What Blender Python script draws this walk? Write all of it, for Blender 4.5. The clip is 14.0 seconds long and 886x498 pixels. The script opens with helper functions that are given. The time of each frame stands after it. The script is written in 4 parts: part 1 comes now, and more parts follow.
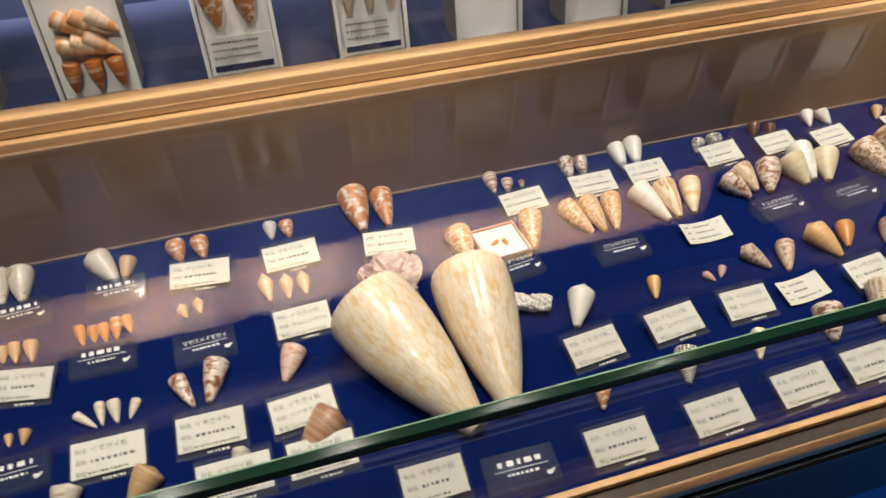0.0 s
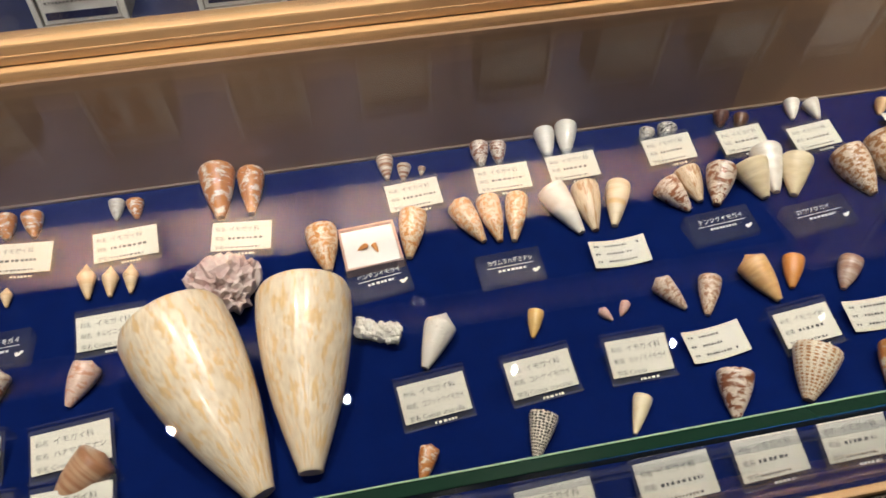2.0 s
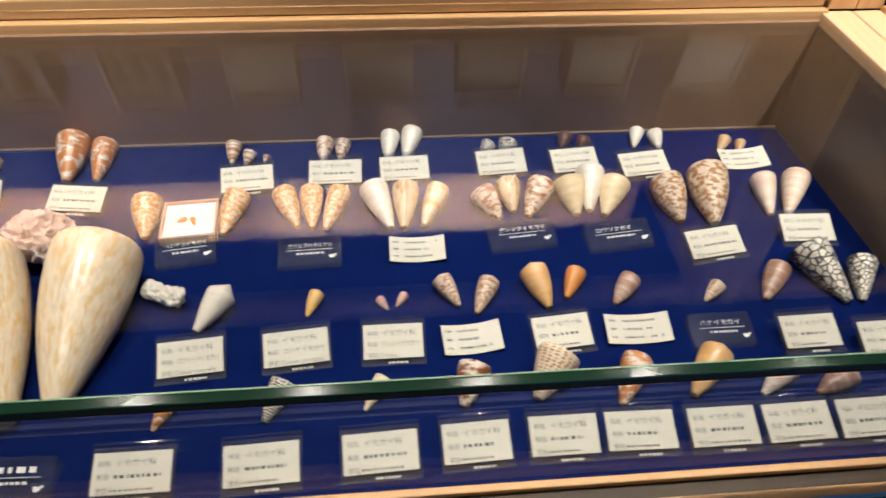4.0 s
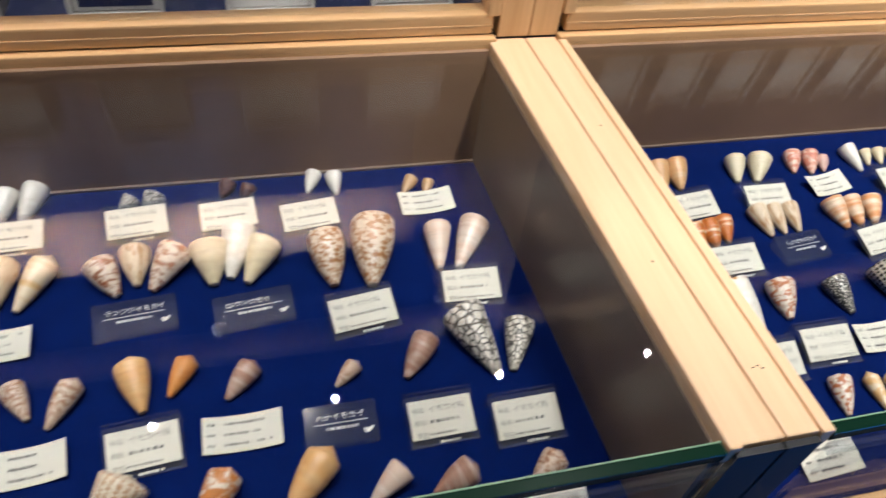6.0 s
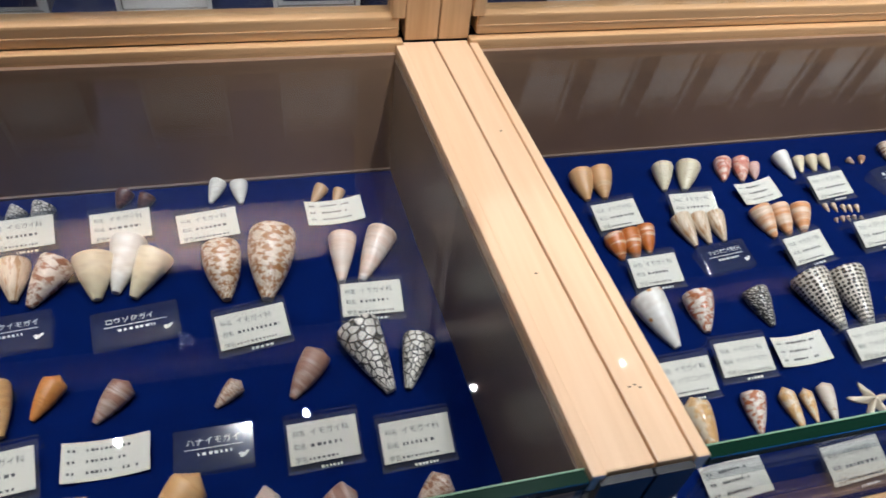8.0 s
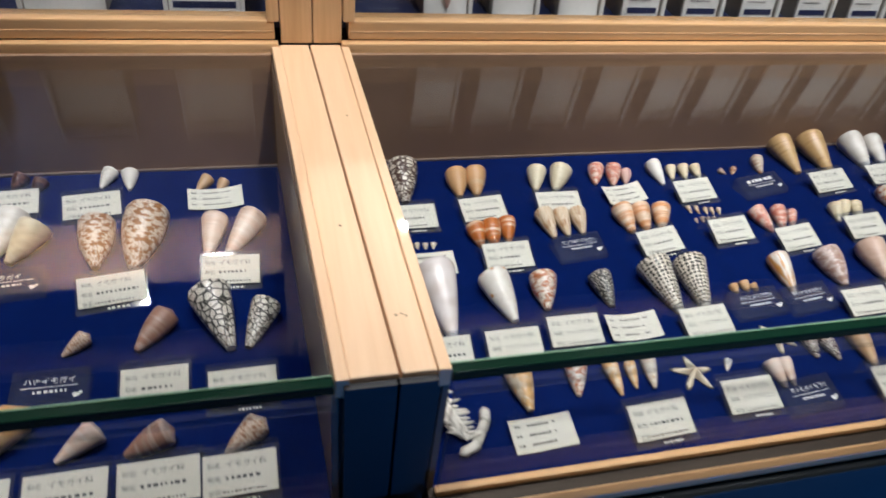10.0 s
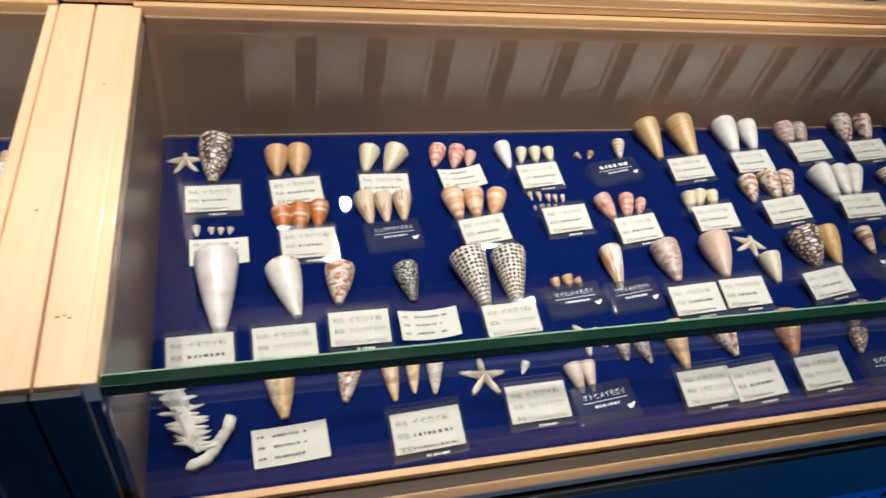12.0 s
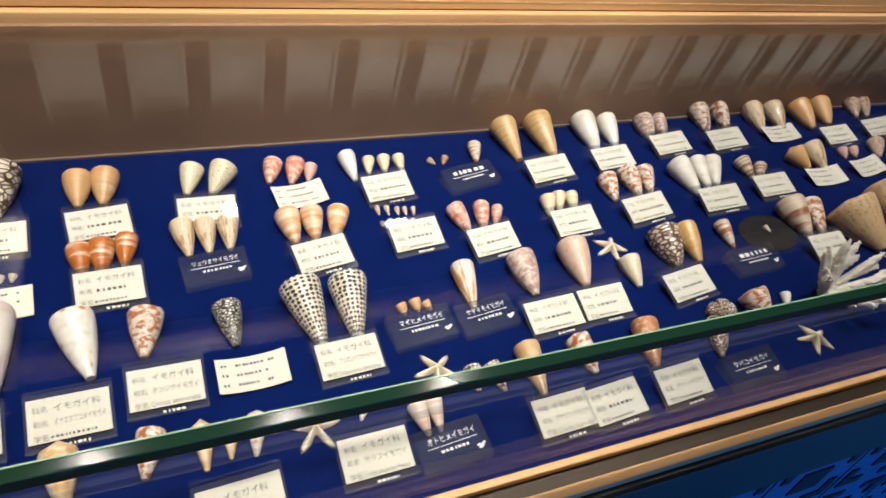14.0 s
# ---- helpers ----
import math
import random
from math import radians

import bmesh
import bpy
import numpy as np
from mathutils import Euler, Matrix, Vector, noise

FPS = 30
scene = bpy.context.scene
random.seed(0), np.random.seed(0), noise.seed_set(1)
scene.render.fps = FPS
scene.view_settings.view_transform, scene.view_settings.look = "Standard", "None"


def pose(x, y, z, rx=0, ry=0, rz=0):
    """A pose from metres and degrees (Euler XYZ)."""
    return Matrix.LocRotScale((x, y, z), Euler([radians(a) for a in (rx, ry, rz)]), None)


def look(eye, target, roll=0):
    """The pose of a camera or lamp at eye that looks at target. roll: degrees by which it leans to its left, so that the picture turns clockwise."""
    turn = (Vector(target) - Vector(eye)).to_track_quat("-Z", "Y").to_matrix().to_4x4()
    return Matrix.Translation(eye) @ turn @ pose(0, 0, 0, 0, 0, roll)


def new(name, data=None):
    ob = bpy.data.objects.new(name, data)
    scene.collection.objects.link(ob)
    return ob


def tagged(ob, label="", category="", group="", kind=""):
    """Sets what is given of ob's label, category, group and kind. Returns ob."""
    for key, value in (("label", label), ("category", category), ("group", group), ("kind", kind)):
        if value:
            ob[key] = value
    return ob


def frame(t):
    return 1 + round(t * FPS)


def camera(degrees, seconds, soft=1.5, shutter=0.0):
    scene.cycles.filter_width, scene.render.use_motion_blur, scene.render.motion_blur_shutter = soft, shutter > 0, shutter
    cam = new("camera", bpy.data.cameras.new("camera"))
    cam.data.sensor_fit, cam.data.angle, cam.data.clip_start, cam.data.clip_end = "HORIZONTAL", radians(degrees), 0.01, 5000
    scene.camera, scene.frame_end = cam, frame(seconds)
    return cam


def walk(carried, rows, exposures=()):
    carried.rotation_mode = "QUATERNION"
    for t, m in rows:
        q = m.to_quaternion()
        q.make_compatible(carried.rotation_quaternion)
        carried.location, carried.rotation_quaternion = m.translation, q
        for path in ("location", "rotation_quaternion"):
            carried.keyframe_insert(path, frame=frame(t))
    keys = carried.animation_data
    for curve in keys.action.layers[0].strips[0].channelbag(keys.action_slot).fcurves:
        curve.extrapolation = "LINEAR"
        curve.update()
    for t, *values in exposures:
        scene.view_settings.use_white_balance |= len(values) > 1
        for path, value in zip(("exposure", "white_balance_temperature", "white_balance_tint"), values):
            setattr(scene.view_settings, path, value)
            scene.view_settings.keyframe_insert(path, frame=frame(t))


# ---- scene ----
cam = camera(65.5, 14.0, soft=1.6, shutter=0.5)
PATH = [
    (0, (-0.792, -0.605, 1.303), (-0.394, 0.846, -0.015), -1.9),
    (0.5, (-0.726, -0.59, 1.292), (-0.421, 0.84, -0.073), -1.9),
    (1, (-0.659, -0.555, 1.291), (-0.406, 0.847, -0.113), -3.1),
    (1.5, (-0.625, -0.53, 1.281), (-0.416, 0.84, -0.161), -4.0),
    (2, (-0.604, -0.517, 1.279), (-0.384, 0.814, -0.198), -1.7),
    (4.5, (-0.368, -0.595, 1.285), (-0.218, 0.801, -0.139), 2.4),
    (5, (-0.319, -0.556, 1.284), (-0.075, 0.789, -0.176), 5.1),
    (5.5, (-0.265, -0.53, 1.292), (0.063, 0.786, -0.178), 6.6),
    (6, (-0.185, -0.51, 1.287), (0.239, 0.798, -0.162), 7.2),
    (6.5, (-0.146, -0.492, 1.279), (0.295, 0.812, -0.172), 6.7),
    (7, (-0.148, -0.488, 1.276), (0.314, 0.818, -0.167), 7.5),
    (9.5, (-0.02, -0.577, 1.272), (0.422, 0.833, -0.076), 7.5),
    (10, (-0.003, -0.613, 1.267), (0.452, 0.837, -0.033), 7.6),
    (10.5, (0.036, -0.671, 1.275), (0.492, 0.795, -0.006), 7.7),
    (11, (0.066, -0.665, 1.266), (0.545, 0.776, -0.036), 8.9),
    (11.5, (0.125, -0.626, 1.262), (0.578, 0.789, -0.077), 9.0),
    (12, (0.159, -0.602, 1.259), (0.668, 0.787, -0.087), 10.5),
    (12.5, (0.185, -0.585, 1.256), (0.772, 0.777, -0.086), 12.0),
    (13, (0.211, -0.57, 1.254), (0.858, 0.77, -0.082), 12.8),
    (13.5, (0.221, -0.555, 1.249), (0.936, 0.751, -0.086), 13.7),
    (14, (0.235, -0.56, 1.247), (0.986, 0.736, -0.078), 13.3),
]
EXPOSURES = [(0, 0.12, 6500, 10), (0.5, 0.2, 6350, 10), (1.5, 0.02, 6450, 10), (4.5, 0.15, 6500, 10), (5.0, 0.1, 6500, 10), (5.5, 0.05, 6250, 10), (6.0, -0.06, 5950, 10), (6.5, -0.16, 5650, 10), (7.0, -0.22, 5550, 10), (9.5, -0.45, 5500, 10), (10.0, -0.34, 5750, 10), (10.5, -0.12, 6200, 10), (11.0, -0.04, 6400, 10), (12.0, -0.12, 6050, 10), (12.5, -0.14, 5850, 10), (13.0, -0.1, 6000, 10), (13.5, -0.03, 6250, 10), (14.0, 0.03, 6500, 10)]
walk(cam, [(t, look(eye, target, roll)) for t, eye, target, roll in PATH], EXPOSURES)

# ---- world and lights ----
world = bpy.data.worlds.new("dim_hall")
scene.world = world
world.use_nodes = True
world.node_tree.nodes["Background"].inputs[0].default_value = (0.35, 0.42, 0.6, 1)
world.node_tree.nodes["Background"].inputs[1].default_value = 0.02


def spot(x, y, z, aim, watts, size, angle, colour):
    lamp = bpy.data.lights.new("ceiling_spot", "SPOT")
    lamp.energy, lamp.shadow_soft_size, lamp.spot_size, lamp.spot_blend, lamp.color = watts, size, radians(angle), 0.6, colour
    ob = new("ceiling_spot_light", lamp)
    ob.matrix_world = look((x, y, z), aim)
    return ob


WARM = (1.0, 0.915, 0.82)
for sx in (-0.95, -0.25, 0.45, 1.15):
    spot(sx, -0.02, 2.62, (sx - 0.05, -0.22, 0.85), 64, 0.035, 62, WARM)
for sx in (-1.45, -0.765, -0.083, 0.60, 1.28):
    spot(sx, 0.94, 3.08, (sx, -0.35, 0.9), 6, 0.013, 70, WARM)
# Unseen fill row, added to brighten the boxes and the back lining.
for sx in (-1.0, -0.45, 0.32, 0.8, 1.4):
    spot(sx, -0.95, 2.6, (sx, 0.04, 1.0), 46 if sx < -0.7 else 20 if sx < 0.1 else 92 if sx < 0.7 else 42 if sx < 1.0 else 12, 0.03, 34, WARM)
# Unseen washers, added so the header board reflects brightly in the glass.
for sx in (-1.16, -0.92, -0.68, -0.44, -0.20):
    spot(sx, -0.35, 3.0, (sx, 0.33, 1.48), 1250, 0.03, 17, WARM)
for sx in (-1.43, -0.72, 0.5):
    spot(sx, 1.57, 2.5, (sx * 0.7, -0.2, 0.97), 60, 0.055 if sx < 0 else 0.02, 60, (1.0, 0.88, 0.72))
# Unseen blue fill, added low in front to light the patterned panel.
blue = bpy.data.lights.new("blue_flood", "AREA")
blue.shape, blue.size, blue.size_y, blue.energy, blue.color, blue.spread = "RECTANGLE", 2.4, 0.2, 7.5, (0.03, 0.30, 1.0), radians(130)
new("blue_fill_light", blue).matrix_world = look((1.1, -1.7, 0.15), (1.0, -0.4, 0.50))
for bx, by in ((0.718, -0.085), (0.619, -0.244), (0.543, -0.349)):
    beam = bpy.data.lights.new("blue_beam", "SPOT")
    beam.energy, beam.shadow_soft_size, beam.spot_size, beam.spot_blend, beam.color = 16, 0.02, radians(2.6), 0.7, (0.03, 0.35, 1.0)
    new("blue_beam_light", beam).matrix_world = look((1.3, -0.9, 2.8), (bx, by, 0.86))

# ---- materials ----
TRAY, GLASS = 0.85, 0.976


def material(name):
    m = bpy.data.materials.new(name)
    m.use_nodes = True
    nodes, links = m.node_tree.nodes, m.node_tree.links
    return m, nodes, links, nodes["Principled BSDF"]


def ramp(nodes, stops):
    r = nodes.new("ShaderNodeValToRGB")
    while len(r.color_ramp.elements) < len(stops):
        r.color_ramp.elements.new(0.5)
    for e, (p, c) in zip(r.color_ramp.elements, stops):
        e.position, e.color = p, (*c, 1)
    return r


def grain(name, a, b, scale, rough, bump=0.1, stretch=(1, 1, 1), metal=0.0, detail=6, coat=0.0):
    """Two scales of noise between two colours, with a fine bump."""
    m, nodes, links, p = material(name)
    co = nodes.new("ShaderNodeTexCoord")
    mp = nodes.new("ShaderNodeMapping")
    mp.inputs["Scale"].default_value = stretch
    links.new(co.outputs["Object"], mp.inputs["Vector"])
    n1 = nodes.new("ShaderNodeTexNoise")
    n1.inputs["Scale"].default_value, n1.inputs["Detail"].default_value = scale, detail
    n2 = nodes.new("ShaderNodeTexNoise")
    n2.inputs["Scale"].default_value, n2.inputs["Detail"].default_value = scale * 7, 3
    for n in (n1, n2):
        links.new(mp.outputs[0], n.inputs["Vector"])
    mix = nodes.new("ShaderNodeMath")
    mix.operation = "MULTIPLY_ADD"
    mix.inputs[1].default_value = 0.35
    links.new(n2.outputs["Fac"], mix.inputs[0])
    half = nodes.new("ShaderNodeMath")
    half.operation = "MULTIPLY"
    half.inputs[1].default_value = 0.65
    links.new(n1.outputs["Fac"], half.inputs[0])
    links.new(half.outputs[0], mix.inputs[2])
    r = ramp(nodes, [(0.3, a), (0.7, b)])
    links.new(mix.outputs[0], r.inputs[0])
    links.new(r.outputs[0], p.inputs["Base Color"])
    p.inputs["Roughness"].default_value, p.inputs["Metallic"].default_value = rough, metal
    p.inputs["Coat Weight"].default_value = coat
    if bump:
        bm = nodes.new("ShaderNodeBump")
        bm.inputs["Strength"].default_value, bm.inputs["Distance"].default_value = bump, 0.002
        links.new(mix.outputs[0], bm.inputs["Height"])
        links.new(bm.outputs[0], p.inputs["Normal"])
    return m


def clear(name, tint, ior, rough=0.0, haze=0.0, haze_colour=(0.8, 0.8, 0.8)):
    """A thin clear sheet: straight through, with Fresnel gloss on top and a little haze in the body."""
    m, nodes, links, p = material(name)
    nodes.remove(p)
    tr = nodes.new("ShaderNodeBsdfTransparent")
    tr.inputs[0].default_value = (*tint, 1)
    body = tr
    if haze:
        df = nodes.new("ShaderNodeBsdfDiffuse")
        df.inputs[0].default_value = (*haze_colour, 1)
        body = nodes.new("ShaderNodeMixShader")
        body.inputs[0].default_value = haze
        links.new(tr.outputs[0], body.inputs[1])
        links.new(df.outputs[0], body.inputs[2])
    gl = nodes.new("ShaderNodeBsdfGlossy")
    gl.inputs["Roughness"].default_value = rough
    lw = nodes.new("ShaderNodeLayerWeight")
    lw.inputs[0].default_value = 0.5
    pw = nodes.new("ShaderNodeMath")
    pw.operation = "POWER"
    pw.inputs[1].default_value = 5.0
    links.new(lw.outputs["Facing"], pw.inputs[0])
    fr = nodes.new("ShaderNodeMath")
    fr.operation = "MULTIPLY_ADD"
    fr.inputs[2].default_value = ((ior - 1) / (ior + 1)) ** 2
    fr.inputs[1].default_value = 0.95
    links.new(pw.outputs[0], fr.inputs[0])
    mx = nodes.new("ShaderNodeMixShader")
    links.new(fr.outputs[0], mx.inputs[0])
    links.new(body.outputs[0], mx.inputs[1])
    links.new(gl.outputs[0], mx.inputs[2])
    links.new(mx.outputs[0], nodes["Material Output"].inputs[0])
    return m


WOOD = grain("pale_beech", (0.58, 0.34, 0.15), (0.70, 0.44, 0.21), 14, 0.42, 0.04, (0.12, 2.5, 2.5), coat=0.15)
# Grain along y; paler, with the strong light on the divider in its colour.
WOOD_Y = grain("pale_beech_lengthwise_lit", (0.70, 0.45, 0.25), (0.82, 0.58, 0.36), 14, 0.42, 0.04, (2.5, 0.12, 2.5), coat=0.15)
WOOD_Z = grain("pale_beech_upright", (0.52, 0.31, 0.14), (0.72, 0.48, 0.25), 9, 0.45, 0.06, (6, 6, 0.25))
NAVY = grain("navy_felt", (0.0010, 0.0065, 0.062), (0.0018, 0.0105, 0.088), 60, 0.95, 0.5)
NAVY.node_tree.nodes["Principled BSDF"].inputs["Specular IOR Level"].default_value = 0.06
NAVY_BACK = grain("navy_backing", (0.004, 0.008, 0.035), (0.006, 0.012, 0.055), 30, 0.9, 0.3)
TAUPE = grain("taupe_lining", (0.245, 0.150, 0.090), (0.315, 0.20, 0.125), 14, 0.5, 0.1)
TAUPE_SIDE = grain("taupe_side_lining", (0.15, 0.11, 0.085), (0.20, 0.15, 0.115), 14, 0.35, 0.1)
TRACK = grain("bronze_track", (0.022, 0.016, 0.011), (0.045, 0.033, 0.022), 40, 0.45, 0.05, (0.2, 5, 5), metal=0.6)
APRON = grain("charcoal_apron", (0.035, 0.045, 0.05), (0.05, 0.06, 0.065), 25, 0.5, 0.1)
DARK = grain("black_panel", (0.008, 0.009, 0.012), (0.016, 0.016, 0.02), 20, 0.45, 0.1)
PANEL = grain("blue_laminate", (0.05, 0.16, 0.36), (0.08, 0.22, 0.46), 12, 0.5, 0.1)
PANEL_DARK = grain("dark_inlay", (0.006, 0.008, 0.02), (0.012, 0.014, 0.03), 30, 0.5, 0.1)
CARPET = grain("dark_carpet", (0.01, 0.012, 0.03), (0.02, 0.025, 0.05), 200, 0.95, 0.6)
PAINT = grain("dark_hall_paint", (0.02, 0.02, 0.025), (0.03, 0.03, 0.035), 5, 0.8, 0.1)
BROWN = grain("brown_header", (0.46, 0.235, 0.10), (0.53, 0.285, 0.13), 8, 0.6, 0.1)
PAPER = grain("card_paper", (0.62, 0.61, 0.53), (0.70, 0.69, 0.61), 50, 0.7, 0.05)
BOXCARD = grain("white_box_card", (0.62, 0.63, 0.62), (0.72, 0.72, 0.70), 30, 0.6, 0.1)
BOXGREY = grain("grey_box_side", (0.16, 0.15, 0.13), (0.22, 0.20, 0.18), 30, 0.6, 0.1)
WADDING = grain("white_wadding", (0.66, 0.66, 0.64), (0.82, 0.82, 0.80), 35, 0.9, 0.9)
PINKBOX = grain("pink_box_rim", (0.45, 0.27, 0.22), (0.55, 0.35, 0.29), 30, 0.4, 0.05)
INK = grain("black_ink", (0.08, 0.08, 0.08), (0.12, 0.12, 0.12), 100, 0.7, 0)
NAVY_INK = grain("navy_ink", (0.008, 0.012, 0.05), (0.014, 0.02, 0.07), 100, 0.6, 0)
WHITE_INK = grain("white_ink", (0.75, 0.75, 0.72), (0.85, 0.85, 0.82), 100, 0.6, 0)
FELT = grain("black_felt", (0.004, 0.004, 0.005), (0.008, 0.008, 0.01), 150, 0.95, 0.5)
CORAL = grain("white_coral", (0.60, 0.57, 0.50), (0.82, 0.80, 0.74), 120, 0.85, 0.9)
STAR = grain("dry_starfish", (0.72, 0.61, 0.44), (0.84, 0.76, 0.60), 160, 0.85, 0.9)
BARNACLE = grain("pink_barnacle", (0.34, 0.18, 0.17), (0.78, 0.70, 0.66), 55, 0.8, 0.9, (1, 1, 0.4))
LAMP_BLACK = grain("lamp_housing", (0.012, 0.012, 0.012), (0.02, 0.02, 0.02), 40, 0.4, 0.05)
PANE = clear("clear_pane", (0.975, 0.985, 0.98), 1.5)
ACRYLIC = clear("clear_acrylic", (0.90, 0.92, 0.94), 1.42, 0.05, 0.025)
BLOCK = clear("smoky_acrylic", (0.72, 0.75, 0.80), 1.42, 0.08, 0.035, (0.45, 0.50, 0.62))
EDGE, _n, _l, _p = material("green_glass_edge")
_p.inputs["Base Color"].default_value = (0.006, 0.026, 0.015, 1)
_p.inputs["Roughness"].default_value = 0.12


# Light green that paints the bevel's glint along the glass edge.
GLINT = grain("pale_green_glint", (0.22, 0.36, 0.24), (0.30, 0.46, 0.32), 30, 0.15, 0)


# ---- mesh helpers ----
def box(bm, x0, x1, y0, y1, z0, z1, bevel=0.0):
    """A box between two corners, with chamfered edges if asked."""
    made = bmesh.ops.create_cube(bm, size=1.0)["verts"]
    for v in made:
        v.co = Vector(((x0 + x1) / 2 + v.co.x * (x1 - x0), (y0 + y1) / 2 + v.co.y * (y1 - y0), (z0 + z1) / 2 + v.co.z * (z1 - z0)))
    if bevel:
        edges = list({e for v in made for e in v.link_edges})
        bmesh.ops.bevel(bm, geom=edges, offset=bevel, segments=2, affect="EDGES", profile=0.6)
    return bm


def boxed(*a, bevel=0.0):
    return box(bmesh.new(), *a, bevel=bevel)


def mesh_of(name, bm, mat, smooth=False):
    me = bpy.data.meshes.new(name)
    bm.to_mesh(me)
    bm.free()
    me.materials.append(mat)
    if smooth:
        me.polygons.foreach_set("use_smooth", [True] * len(me.polygons))
    return me


def part(name, bm, mat, parent=None, label="", smooth=False):
    ob = new(name, mesh_of(name, bm, mat, smooth) if isinstance(bm, bmesh.types.BMesh) else bm)
    if parent:
        ob.parent = parent
    return tagged(ob, label)


def structure(name, bm, mat, label, category):
    return tagged(part(name, bm, mat), label, category, kind="structure")


def empty(name, m, label, category, group=""):
    ob = new(name)
    ob.matrix_world = m
    return tagged(ob, label, category, group)


# ---- the hall around the case ----
X0, X1, FRONT, BACK = -1.45, 2.6, -0.388, 0.012
DIV = (0.011, 0.066)
structure("floor", boxed(-4, 5, -3.5, 3.5, -0.1, 0), CARPET, "dark patterned hall carpet in shadow", "floor")
structure("ceiling", boxed(-4, 5, -3.5, 3.5, 3.2, 3.3), PAINT, "dark painted hall ceiling", "ceiling")
structure("wall_north", boxed(-4, 5, 3.5, 3.6, 0, 3.2), PAINT, "dark hall wall behind the cases", "wall")
structure("wall_south", boxed(-4, 5, -3.6, -3.5, 0, 3.2), PAINT, "dark hall wall facing the cases", "wall")
structure("wall_west", boxed(-4.1, -4, -3.5, 3.5, 0, 3.2), PAINT, "dark hall end wall", "wall")
structure("wall_east", boxed(5, 5.1, -3.5, 3.5, 0, 3.2), PAINT, "dark hall end wall", "wall")


def cabinet_base():
    base = empty("display_cabinet", pose(0, 0, 0), "long wooden museum display cabinet with blue patterned front", "display cabinet")
    part("carcass", boxed(X0, X1, -0.39, 0.34, 0.02, 0.832), DARK, base)
    part("apron", boxed(X0, X1, -0.412, -0.3922, 0.752, 0.8338, bevel=0.001), APRON, base, "charcoal apron board under the glass")
    front = part("front_panel", boxed(X0, X1, -0.400, -0.391, 0.05, 0.750), PANEL, base, "blue laminate front with dark squares and brackets")
    # One motif: a dark square within four corner brackets, repeated on a grid of 126 mm.
    bm = bmesh.new()
    box(bm, -0.020, 0.020, -0.4015, -0.3985, -0.020, 0.020)
    sq = mesh_of("dark_square", bm, PANEL_DARK)
    bm = bmesh.new()
    pts = [(0.030, 0.052), (0.052, 0.052), (0.052, 0.016), (0.040, 0.016), (0.040, 0.040), (0.016, 0.040), (0.016, 0.052)]
    front_face = bm.faces.new([bm.verts.new((x, -0.4015, z)) for x, z in pts])
    ext = bmesh.ops.extrude_face_region(bm, geom=[front_face])["geom"]
    bmesh.ops.translate(bm, verts=[v for v in ext if isinstance(v, bmesh.types.BMVert)], vec=(0, 0.003, 0))
    bmesh.ops.recalc_face_normals(bm, faces=bm.faces)
    br = mesh_of("bracket", bm, PANEL_DARK)
    for i in range(-2, 15):
        for j in range(3):
            cx, cz = 0.045 + 0.126 * i, 0.686 - 0.126 * j
            part("inlay_square", sq, None, front).location = (cx, 0, cz)
            for sx, sz in ((1, 1), (-1, 1), (-1, -1), (1, -1)):
                b = part("inlay_bracket", br, None, front)
                b.location, b.scale = (cx, 0, cz), (sx, 1, sz)
            if j == 0:
                part("seam", boxed(cx + 0.0625, cx + 0.0635, -0.4008, -0.3985, 0.06, 0.748), PANEL_DARK, front)
    return base


cabinet_base()


